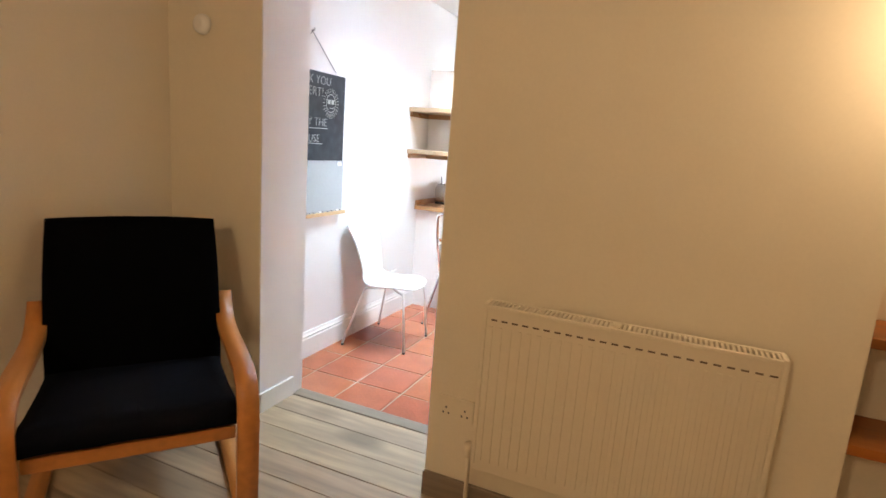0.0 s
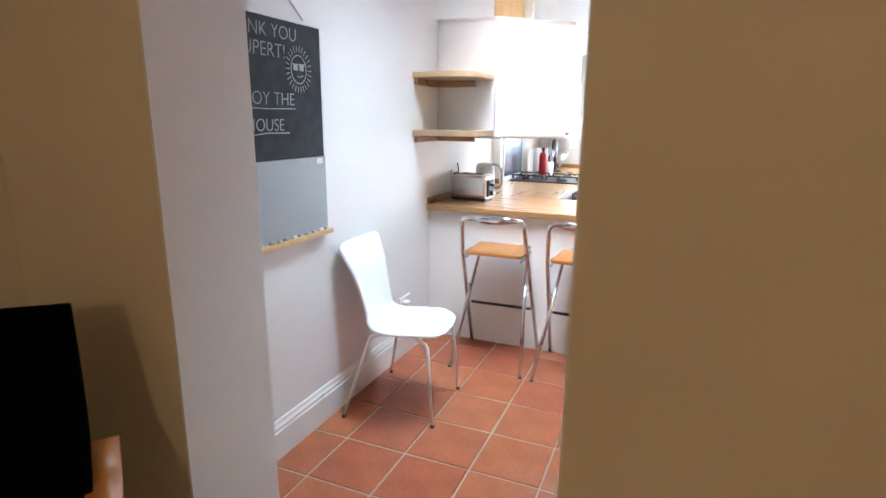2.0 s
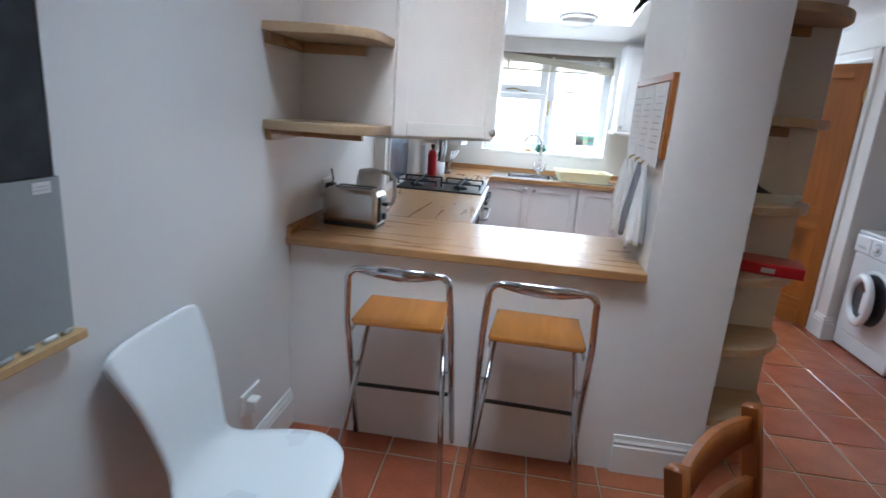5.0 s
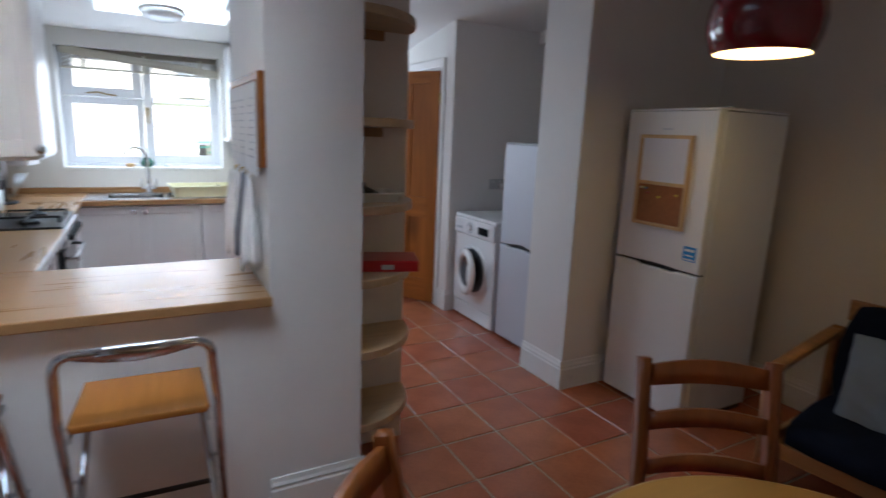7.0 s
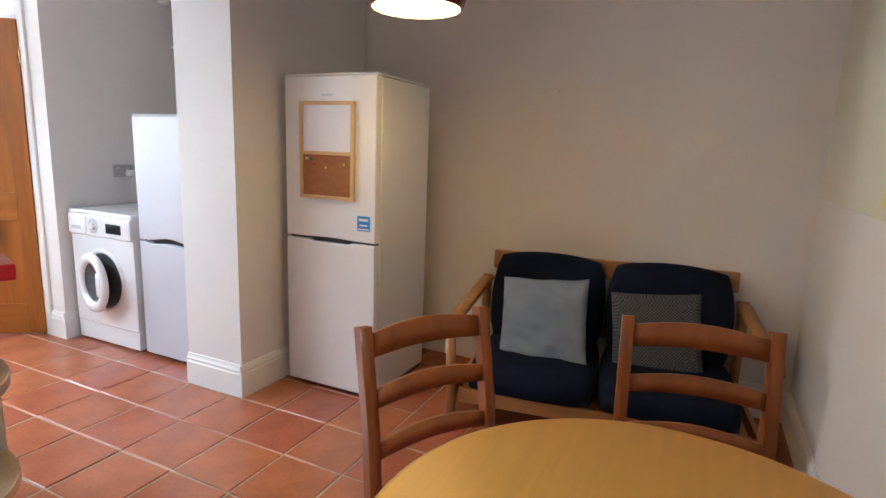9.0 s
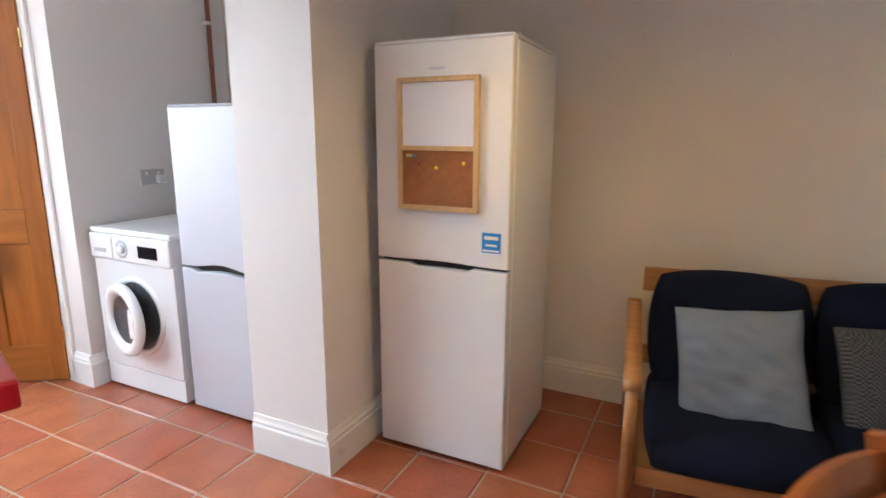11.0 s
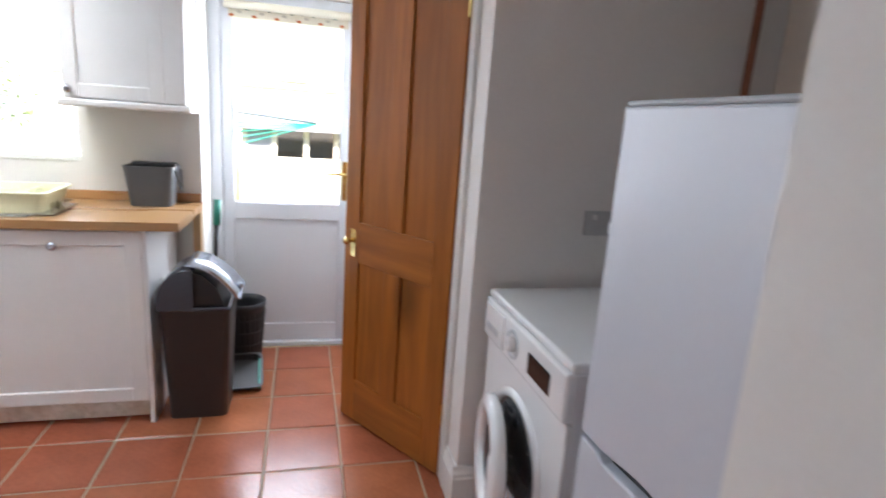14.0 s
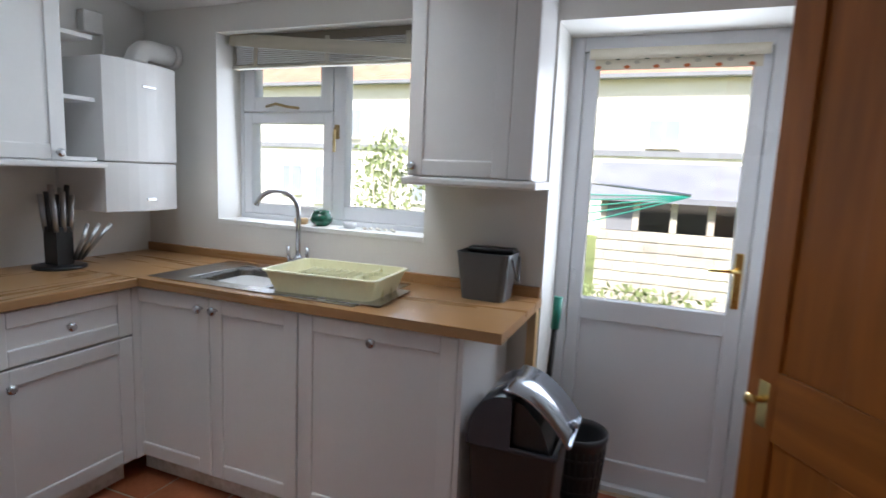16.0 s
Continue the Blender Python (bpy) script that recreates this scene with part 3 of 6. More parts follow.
WM = -0.80
sash(window, WX0 + 0.02, WM - 0.0, WZ0 + 0.03, 1.675, FY0, FY1, 0.055, UPVC)
sash(window, WX0 + 0.02, WM - 0.0, 1.680, WZ1, FY0, FY1, 0.075, UPVC)
sash(window, WM + 0.005, WX1, WZ0 + 0.03, WZ1, FY0, FY1, 0.070, UPVC)
part("window_frame", bx(WX0, WX0 + 0.02, FY0 - 0.002, FY1, WZ0, WZ1), UPVC, window)
part("window_frame", bx(WX0 + 0.02, WX1, FY0 - 0.004, FY1, WZ0, WZ0 + 0.03, bevel=0.004), UPVC, window)
part("window_sill", bx(WX0, WX1, YW - 0.006, FY0 - 0.004, WZ0 - 0.02, WZ0 + 0.004, bevel=0.003), GLOSS_WHITE, window, "white painted window sill")
part("handle", tube([(WM + 0.03, FY0 - 0.02, 1.60), (WM + 0.03, FY0 - 0.03, 1.57), (WM + 0.03, FY0 - 0.03, 1.48)], 0.008), AGEDBRASS, window, "brass window handle")
part("handle_plate", bx(WM + 0.018, WM + 0.042, FY0 - 0.012, FY0 + 0.002, 1.545, 1.615, bevel=0.003), AGEDBRASS, window, "brass handle plate")
part("stay", tube([(-1.20, FY0 - 0.012, 1.705), (-1.12, FY0 - 0.035, 1.715), (-1.05, FY0 - 0.03, 1.70), (-0.99, FY0 - 0.02, 1.695)], 0.007), AGEDBRASS, window, "brass window catch")

# back door
bdoor = thing("door_2", "white plastic half-glazed back door, closed", "door", kind="structure")
for a in ((BX0, BX0 + 0.06, BZ), (BX1 - 0.06, BX1, BZ)):
    part("door_frame", bx(a[0], a[1], YD - 0.03, YD + 0.04, 0.0, a[2], bevel=0.005), UPVC, bdoor)
part("door_frame", bx(BX0 + 0.06, BX1 - 0.06, YD - 0.028, YD + 0.04, BZ - 0.06, BZ, bevel=0.005), UPVC, bdoor)
part("leaf_stile", bx(BX0 + 0.062, 0.457, YD - 0.02, YD + 0.03, 0.02, BZ - 0.062, bevel=0.006), UPVC, bdoor)
part("leaf_stile", bx(1.042, BX1 - 0.062, YD - 0.02, YD + 0.03, 0.02, BZ - 0.062, bevel=0.006), UPVC, bdoor)
for z0, z1 in ((0.02, 0.13), (0.775, 0.873), (1.872, BZ - 0.062)):
    part("leaf_rail", bx(0.455, 1.044, YD - 0.019, YD + 0.03, z0, z1, bevel=0.006), UPVC, bdoor)
part("panel", bx(0.455, 1.044, YD - 0.004, YD + 0.02, 0.125, 0.78), UPVC, bdoor)
g = part("pane", bx(0.452, 1.047, YD, YD + 0.006, 0.868, 1.876), GLASS, bdoor, "clear glass pane")
g.visible_shadow = False
part("handle_plate", bx(1.055, 1.085, YD - 0.028, YD - 0.019, 0.90, 1.13, bevel=0.003), BRASS, bdoor, "brass handle plate")
part("handle", tube([(1.07, YD - 0.02, 1.06), (1.07, YD - 0.06, 1.06), (1.05, YD - 0.068, 1.06), (0.955, YD - 0.068, 1.058)], 0.008), BRASS, bdoor, "brass lever handle")
part("catch", bx(0.405, 0.425, YD - 0.03, YD - 0.019, 0.93, 1.00, bevel=0.004), UPVC, bdoor)
part("door_sill", bx(BX0, BX1, YD - 0.05, YD + 0.05, -0.01, 0.02, bevel=0.004), UPVC, bdoor)


# ---- kitchen units ----
def shaker(parent, w, h, m, name="door", knob_at=None, t=0.02, rail=0.062):
    """A framed cupboard door in its own xz plane, its front towards -y."""
    d = part(name, bx(rail - 0.002, w - rail + 0.002, -t + 0.009, -0.001, rail - 0.002, h - rail + 0.002), CAB_WHITE, parent, "", m)
    for x in (0, w - rail):
        part("stile", bx(x, x + rail, -t, 0, 0, h, bevel=0.004), CAB_WHITE, d)
    for z in (0, h - rail):
        part("rail", bx(rail - 0.001, w - rail + 0.001, -t + 0.0005, 0, z, z + rail, bevel=0.0055), CAB_WHITE, d)
    if knob_at:
        part("knob", moved(lathe([(0.007, 0), (0.007, 0.010), (0.015, 0.016), (0.0185, 0.023), (0.0165, 0.030), (0.009, 0.035)], 16), pose(0, 0, 0, 90)), CHROME, d, "round chrome knob", Matrix.Translation((knob_at[0], -t, knob_at[1])))
    return d


def base_unit(name, label, m, w, d, doors, end_panel=False):
    """A floor cupboard; its front looks to -y and its left front corner is the origin."""
    u = thing(name, label, "kitchen cupboard", m, "kitchen floor units")
    part("carcass", bx(0.002, w - 0.002, 0.022, d, 0.10, 0.872), CAB_WHITE, u)
    for x in (0.06, w - 0.06):
        part("leg", lathe([(0.022, 0), (0.022, 0.01), (0.015, 0.014), (0.015, 0.1)], 12, (x, 0.13, 0)), BLACK, u, "black adjustable leg")
    part("plinth", bx(0.004, w - 0.020, 0.06, 0.075, 0.007, 0.097, bevel=0.002), PLINTH, u, "white plinth with a dirty foot")
    for x0, x1, z0, z1, k in doors:
        shaker(u, x1 - x0 - 0.004, z1 - z0 - 0.004, Matrix.Translation((x0 + 0.002, 0.02, z0 + 0.002)), "drawer" if z1 - z0 < 0.25 else "door", k)
    if end_panel:
        part("end_panel", bx(w, w + 0.018, 0.0, d, 0, 0.872, bevel=0.001), CAB_WHITE, u)
    return u


base_unit("sink_unit", "white framed sink cupboard with two doors under the oak worktop", Matrix.Translation((-1.332, 8.03, 0)), 0.884, 0.55,
          [(0, 0.455, 0.105, 0.868, (0.415, 0.715)), (0.455, 0.884, 0.105, 0.868, (0.035, 0.715))])
base_unit("dishwasher_unit", "white framed appliance door with one chrome knob under the worktop", Matrix.Translation((-0.446, 8.03, 0)), 0.636, 0.55,
          [(0, 0.636, 0.105, 0.868, (0.318, 0.70))], True)
base_unit("drawer_unit", "white framed cupboard with a drawer beside the cooker", Matrix.Translation((-1.270, 7.46, 0)) @ pose(0, 0, 0, 0, 0, 90), 0.54, 0.55,
          [(0, 0.54, 0.665, 0.868, (0.27, 0.10)), (0, 0.54, 0.105, 0.660, (0.055, 0.49))])
base_unit("bar_unit", "white framed cupboard under the worktop beside the cooker", Matrix.Translation((-1.270, 5.87, 0)) @ pose(0, 0, 0, 0, 0, 90), 0.97, 0.55,
          [(0, 0.485, 0.105, 0.868, (0.44, 0.70)), (0.485, 0.97, 0.105, 0.868, (0.04, 0.70))])
corner_post = solid("corner_post", bx(-1.334, -1.271, 8.0, 8.048, 0.102, 0.872), CAB_WHITE, "white corner filler between the floor units", "kitchen filler")

wt = thing("worktop", "oak-effect laminate worktop along the kitchen walls", "worktop")
part("bar_slab", bx(XL + 0.001, -0.455, 5.20, 5.855, 0.875, 0.911, bevel=0.005), WORKTOP, wt)
part("side_slab", bx(XK - 0.06, -1.215, 5.857, 6.83, 0.875, 0.911, bevel=0.004), WORKTOP_Y, wt)
part("edge_strip", bx(-1.2145, -1.205, 5.86, 6.83, 0.878, 0.9115), ENAMEL, wt, "white edging strip")
part("side_slab", bx(XK + 0.001, -1.24, 7.452, 8.009, 0.875, 0.911, bevel=0.004), WORKTOP_Y, wt)
# the slab by the window has a cut-out for the bowls
SK0, SK1 = -1.10, -0.46
for a in ((XK + 0.001, SK0, 8.010, 8.598), (SK1, 0.338, 8.010, 8.598), (SK0, SK1, 8.010, 8.10), (SK0, SK1, 8.50, 8.598)):
    part("window_slab", bx(*a, 0.875, 0.911, ), WORKTOP, wt)
for a in ((XL + 0.001, XL + 0.02, 5.21, 6.598), ):
    part("upstand", bx(*a, 0.911, 0.955, bevel=0.003), WORKTOP_Y, wt)
part("upstand", bx(XL + 0.02, XK + 0.002, 6.60 - 0.02, 6.60, 0.911, 0.955, bevel=0.002), WORKTOP, wt)
part("upstand", bx(XK + 0.001, 0.33, 8.580, 8.599, 0.911, 0.955, bevel=0.003), WORKTOP, wt)
part("bracket", bx(0.300, 0.335, 8.52, 8.57, 0.40, 0.874), FRAMEWOOD, wt, "wooden batten under the worktop end")

# sink with two bowls, drainer and mixer tap
sink = thing("sink", "stainless steel sink with two bowls set in the worktop", "sink")
bm = bm_new()
for a in ((-1.24, -1.085, 8.055, 8.535), (-0.475, -0.225, 8.055, 8.535), (-1.085, -0.475, 8.055, 8.125), (-1.085, -0.475, 8.47, 8.535), (-0.70, -0.675, 8.125, 8.47)):
    box(bm, *a, 0.9112, 0.9165, bevel=0.002)
part("rim", bm, SATIN, sink)


def bowl(x0, x1, y0, y1, z0, z1):
    bm = bm_new()
    rings = []
    for k, (ins, z) in enumerate(((0, z1), (0.006, z1 - 0.02), (0.015, z0 + 0.03), (0.04, z0), (0.10, z0 - 0.004))):
        a, b, c, d = x0 + ins, x1 - ins, y0 + ins, y1 - ins
        r = 0.05
        ring = []
        for cx, cy, t0 in ((b - r, d - r, 0), (a + r, d - r, 90), (a + r, c + r, 180), (b - r, c + r, 270)):
            for q in range(5):
                t = radians(t0 + q * 22.5)
                ring.append(bm.verts.new((cx + r * math.cos(t), cy + r * math.sin(t), z)))
        rings.append(ring)
    for a, b in zip(rings, rings[1:]):
        for k in range(20):
            bm.faces.new((a[k], a[(k + 1) % 20], b[(k + 1) % 20], b[k])).smooth = True
    bm.faces.new(rings[-1])
    bmesh.ops.solidify(bm, geom=bm.faces[:], thickness=0.002)
    return bm


part("bowl", bowl(-1.09, -0.70, 8.12, 8.475, 0.76, 0.913), SATIN, sink, "steel washing bowl")
part("bowl", bowl(-0.68, -0.47, 8.12, 8.475, 0.80, 0.913), SATIN, sink, "small steel bowl")
for i in range(6):
    part("drainer_rib", bx(-0.44 + i * 0.034, -0.43 + i * 0.034, 8.10, 8.49, 0.916, 0.919, bevel=0.001), SATIN, sink)
tap = thing("mixer_tap", "chrome swan-neck kitchen mixer tap with two levers", "tap", Matrix.Translation((-0.80, 8.50, 0.9165)))
part("body", lathe([(0.026, 0), (0.026, 0.01), (0.022, 0.014), (0.022, 0.06), (0.014, 0.075)], 20), CHROME, tap)
part("spout", tube([(0, 0, 0.06), (0, 0, 0.26)] + arc((-0.085, -0.045, 0.275), 0.0962, 0, 165, 14, (0.8835, 0.468, 0), (0, 0, 1)), 0.0115), CHROME, tap)
for s in (-1, 1):
    part("valve", tube([(0, 0, 0.04), (s * 0.05, 0, 0.04)], 0.013), CHROME, tap)
    part("lever", tube([(s * 0.05, 0, 0.03), (s * 0.055, -0.005, 0.115)], 0.008, flat=0.8), CHROME, tap, "chrome lever")

# wall units
wc = thing("corner_wall_cabinet", "white diagonal wall cabinet with a framed door above the bar", "wall cabinet")
part("body", prism([(XL + 0.002, 5.372), (-1.548, 5.372), (-1.140, 5.755), (-1.140, 6.12), (XL + 0.002, 6.12)], 1.352, 2.06), CAB_WHITE, wc)
part("cornice", prism([(XL + 0.002, 5.362), (-1.545, 5.362), (-1.128, 5.752), (-1.128, 6.125), (XL + 0.002, 6.125)], 2.06, 2.078, bevel=0.002), CAB_WHITE, wc)
ang = math.degrees(math.atan2(5.755 - 5.372, 1.548 - 1.140))
shaker(wc, 0.552, 0.70, Matrix.Translation((-1.545, 5.370, 1.352)) @ pose(0, 0, 0, 0, 0, ang), "door", (0.522, 0.03))
part("pelmet", prism([(XL + 0.02, 5.38), (-1.545, 5.38), (-1.15, 5.76), (-1.15, 6.12), (XL + 0.02, 6.12)], 1.340, 1.3515), CAB_WHITE, wc)
solid("wooden_crate", bx(-1.62, -1.42, 5.55, 5.80, 2.078, 2.30, bevel=0.004), FRAMEWOOD, "small brown wooden box on top of the wall cabinet", "box")


def round_shelf(x0, x1, y0, y1, z, r, n=8):
    """A shelf with its front right corner rounded."""
    return prism([(x0, y1), (x0, y0)] + [(x1 - r + r * math.sin(radians(90 * i / n)), y0 + r - r * math.cos(radians(90 * i / n))) for i in range(n + 1)] + [(x1, y1)], z - 0.034, z, bevel=0.003)


for z in (1.395, 1.735):
    solid("wall_shelf", round_shelf(XL + 0.001, -1.545, 5.0, 5.360, z, 0.16), SHELF_TOP, "light oak wall shelf with a rounded corner above the bar", "shelf", group="shelves above the bar")
    solid("shelf_batten", bx(XL + 0.002, -1.66, 5.325, 5.352, z - 0.074, z - 0.036, bevel=0.002), WORKTOP, "oak batten under the wall shelf", "batten", group="shelf battens")
    solid("shelf_batten", bx(XL + 0.002, XL + 0.026, 5.02, 5.32, z - 0.074, z - 0.036, bevel=0.002), WORKTOP_Y, "oak batten under the wall shelf", "batten", group="shelf battens")

hc = thing("wall_cabinet", "white framed wall cabinet beside the boiler", "wall cabinet")
part("body", bx(XK + 0.001, -1.53, 7.32, 7.92, 1.385, 2.08), CAB_WHITE, hc)
shaker(hc, 0.598, 0.695, Matrix.Translation((-1.53, 7.321, 1.387)) @ pose(0, 0, 0, 0, 0, 90), "door", (0.56, 0.03))
part("pelmet", bx(XK + 0.001, -1.50, 7.30, 8.09, 1.358, 1.384, bevel=0.008), CAB_WHITE, hc)
osh = thing("open_wall_shelves", "white open end shelves between the wall cabinet and the boiler", "shelf unit")
for z in (1.386, 1.64, 1.90):
    part("shelf", bx(XK + 0.001, -1.56, 7.922, 8.085, z, z + 0.018, bevel=0.002), CAB_WHITE, osh)
boiler = thing("boiler", "white wall-hung boiler with a curved front in the kitchen corner", "boiler")
part("casing", prism([(XK + 0.002, 8.10), (-1.535, 8.10)] + [(-1.535 + 0.035 * math.sin(radians(180 * i / 8)), 8.10 + 0.385 * i / 8) for i in range(1, 8)] + [(-1.535, 8.485), (XK + 0.002, 8.485)], 1.39, 1.845, bevel=0.006), CAB_WHITE, boiler)
part("lower_panel", prism([(XK + 0.002, 8.102), (-1.538, 8.102)] + [(-1.538 + 0.035 * math.sin(radians(180 * i / 8)), 8.102 + 0.381 * i / 8) for i in range(1, 8)] + [(-1.538, 8.483), (XK + 0.002, 8.483)], 1.160, 1.385, bevel=0.004), CAB_WHITE, boiler)
part("badge", bx(-1.502, -1.494, 8.27, 8.34, 1.73, 1.742, bevel=0.002), CHROME, boiler, "small chrome badge")
part("badge", bx(-1.504, -1.496, 8.28, 8.33, 1.21, 1.224, bevel=0.002), CHROME, boiler, "small chrome badge")
part("flue", tube([(-1.66, 8.37, 1.84), (-1.66, 8.372, 1.875), (-1.66, 8.385, 1.905), (-1.66, 8.41, 1.927), (-1.66, 8.45, 1.935), (-1.66, 8.60, 1.935)], 0.05, n=18), GLOSS_WHITE, boiler, "white flue pipe")
part("flue_collar", lathe([(0.062, 0), (0.062, 0.018), (0.054, 0.024)], 20, (-1.66, 8.37, 1.843)), GLOSS_WHITE, boiler)
part("flue_collar", tube([(-1.66, 8.565, 1.935), (-1.66, 8.598, 1.935)], 0.060, n=18), GLOSS_WHITE, boiler)
part("cable", tube([(-1.80, 8.30, 1.845), (-1.82, 8.33, 1.93), (-1.845, 8.34, 2.0)], 0.005, n=6), GLOSS_WHITE, boiler)
solid("white_junction_box", bx(XK + 0.001, XK + 0.05, 8.235, 8.33, 1.99, 2.09, bevel=0.006), GLOSS_WHITE, "small white switch box on the wall", "switch box")

uc = thing("end_wall_cabinet", "white framed wall cabinet between the window and back door", "wall cabinet")
part("body", bx(-0.165, 0.325, 8.345, 8.599, 1.385, 2.12), CAB_WHITE, uc)
shaker(uc, 0.400, 0.725, Matrix.Translation((-0.163, 8.345, 1.388)), "door", (0.03, 0.035))
part("side_fillet", bx(0.238, 0.325, 8.325, 8.345, 1.388, 2.113, bevel=0.003), CAB_WHITE, uc)
part("pelmet", bx(-0.185, 0.345, 8.318, 8.599, 1.352, 1.384, bevel=0.009), CAB_WHITE, uc)

# cooker
ck = thing("cooker", "black and steel cooker with a gas hob set between worktops", "cooker")
part("body", bx(XK + 0.02, -1.26, 6.834, 7.448, 0.02, 0.905), BLACK, ck)
part("hob_plate", bx(XK + 0.02, -1.232, 6.834, 7.448, 0.905, 0.922, bevel=0.004), BLACK, ck)
part("side_trim", bx(-1.262, -1.215, 6.834, 7.448, 0.80, 0.90, bevel=0.004), STEEL, ck, "steel control panel")
part("oven_door", bx(-1.26, -1.235, 6.85, 7.43, 0.12, 0.78, bevel=0.006), GLASS_DARK, ck, "dark glass oven door")
part("oven_handle", tube([(-1.235, 6.90, 0.73), (-1.19, 6.92, 0.73), (-1.19, 7.36, 0.73), (-1.235, 7.38, 0.73)], 0.009), STEEL, ck, "steel oven handle")
for i in range(5):
    part("control_knob", moved(lathe([(0.020, 0), (0.018, 0.022), (0.010, 0.026)], 16), pose(0, 0, 0, 0, 90)), BLACK, ck, "", Matrix.Translation((-1.214, 6.92 + i * 0.11, 0.85)))
for bx_, by_ in ((-1.72, 7.00), (-1.40, 7.00), (-1.72, 7.29), (-1.40, 7.29)):
    part("burner", lathe([(0.05, 0), (0.05, 0.012), (0.035, 0.018), (0.03, 0.024), (0.005, 0.026)], 20, (bx_, by_, 0.922)), IRON, ck)
    g = part("pan_support", bx(bx_ - 0.145, bx_ + 0.145, by_ - 0.008, by_ + 0.008, 0.948, 0.960, bevel=0.002), IRON, ck)
    part("pan_support", bx(bx_ - 0.008, bx_ + 0.008, by_ - 0.135, by_ + 0.135, 0.947, 0.959, bevel=0.002), IRON, ck)
    for sx, sy in ((1, 0), (-1, 0), (0, 1), (0, -1)):
        part("pan_support", bx(bx_ + sx * 0.14 - 0.006, bx_ + sx * 0.14 + 0.006, by_ + sy * 0.13 - 0.006, by_ + sy * 0.13 + 0.006, 0.922, 0.955), IRON, ck)
solid("splashback_edge", bx(XK + 0.001, XK + 0.012, 6.672, 6.698, 0.96, 1.36, bevel=0.002), GLOSS_WHITE, "white edging strip beside the hob splashback", "edging strip")
solid("splashback", bx(XK + 0.001, XK + 0.008, 6.70, 7.30, 0.96, 1.36), SPLASH, "blue-grey steel splashback behind the hob", "splashback")

# ---- things on the worktops ----
to = thing("toaster", "brushed steel two-slot toaster with black ends on the bar", "toaster", Matrix.Translation((-1.745, 5.56, 0.911)) @ pose(0, 0, 0, 0, 0, -4))
def rounded(x0, x1, z0, z1, r, n=6):
    """A rectangle with its two upper corners rounded."""
    return [(x0, z0), (x1, z0)] + [(x1 - r + r * math.cos(radians(90 * i / n)), z1 - r + r * math.sin(radians(90 * i / n))) for i in range(n + 1)] \
        + [(x0 + r - r * math.sin(radians(90 * i / n)), z1 - r + r * math.cos(radians(90 * i / n))) for i in range(n + 1)]


part("shell", moved(prism(rounded(-0.140, 0.128, 0.018, 0.182, 0.045), -0.08, 0.08, bevel=0.022), pose(0, 0, 0, 90)), SATIN, to, "brushed steel shell")
part("end_panel", bx(0.118, 0.138, -0.050, 0.050, 0.03, 0.150, bevel=0.006), BLACK, to, "black end panel")
part("base", bx(-0.132, 0.124, -0.072, 0.072, 0.0, 0.02, bevel=0.004), BLACK, to)
part("browning_dial", moved(lathe([(0.016, 0), (0.015, 0.014), (0.008, 0.017)], 16), pose(0.137, 0, 0.055, 0, 90)), BLACK, to)
for y in (-0.03, 0.03):
    part("slot", bx(-0.09, 0.09, y - 0.012, y + 0.012, 0.178, 0.1845), BLACK, to)
part("lever", bx(0.136, 0.162, -0.018, 0.018, 0.105, 0.122, bevel=0.004), BLACK, to)
part("flex", tube([(-0.135, 0.02, 0.03), (-0.16, 0.05, 0.05), (-0.17, 0.08, 0.12), (-0.16, 0.10, 0.19), (-0.175, 0.11, 0.24)], 0.004), BLACK, to, "black flex")
ke = thing("kettle", "pale translucent plastic jug kettle on the bar", "kettle", Matrix.Translation((-1.76, 5.86, 0.911)))
part("jug", lathe([(0.075, 0), (0.078, 0.02), (0.074, 0.14), (0.068, 0.20), (0.060, 0.228), (0.02, 0.238)], 28), KETTLE, ke)
part("base", lathe([(0.085, -0.0), (0.085, 0.012), (0.07, 0.018)], 28), ENAMEL_GREY, ke)
part("handle", tube([(0.055, 0, 0.225), (0.10, 0, 0.22), (0.13, 0, 0.19), (0.132, 0, 0.10), (0.12, 0, 0.06), (0.07, 0, 0.05)], 0.011), KETTLE, ke)
sockk = thing("wall_socket", "white double wall socket above the bar", "socket")
part("plate", bx(XL + 0.0005, XL + 0.012, 5.62, 5.765, 1.02, 1.105, bevel=0.002), GLOSS_WHITE, sockk)
part("plug", bx(XL + 0.012, XL + 0.055, 5.64, 5.69, 1.035, 1.085, bevel=0.006), BLACK, sockk, "black plug")
part("switch", bx(XL + 0.012, XL + 0.018, 5.71, 5.722, 1.075, 1.092), GLOSS_WHITE, sockk)

fx = thing("fire_extinguisher", "small red fire extinguisher standing by the hob", "fire extinguisher", Matrix.Translation((-1.70, 7.52, 0.911)))
part("cylinder", lathe([(0.036, 0), (0.038, 0.01), (0.038, 0.19), (0.03, 0.22), (0.014, 0.235)], 20), RED, fx)
part("valve", lathe([(0.012, 0.235), (0.012, 0.25), (0.018, 0.255), (0.018, 0.275), (0.006, 0.28)], 14), BLACK, fx)
bk = thing("white_book", "white-spined book standing by the hob", "book", Matrix.Translation((-1.78, 7.50, 0.911)))
part("cover", bx(-0.012, 0.022, -0.02, 0.15, 0, 0.27, bevel=0.002), PAPER, bk)
us = thing("utensil_pot", "clear jar of steel kitchen utensils by the hob", "utensil pot", Matrix.Translation((-1.66, 7.62, 0.911)))
part("jar", lathe([(0.045, 0), (0.05, 0.01), (0.05, 0.13), (0.046, 0.13), (0.044, 0.012)], 20, cap=False), FROST, us)
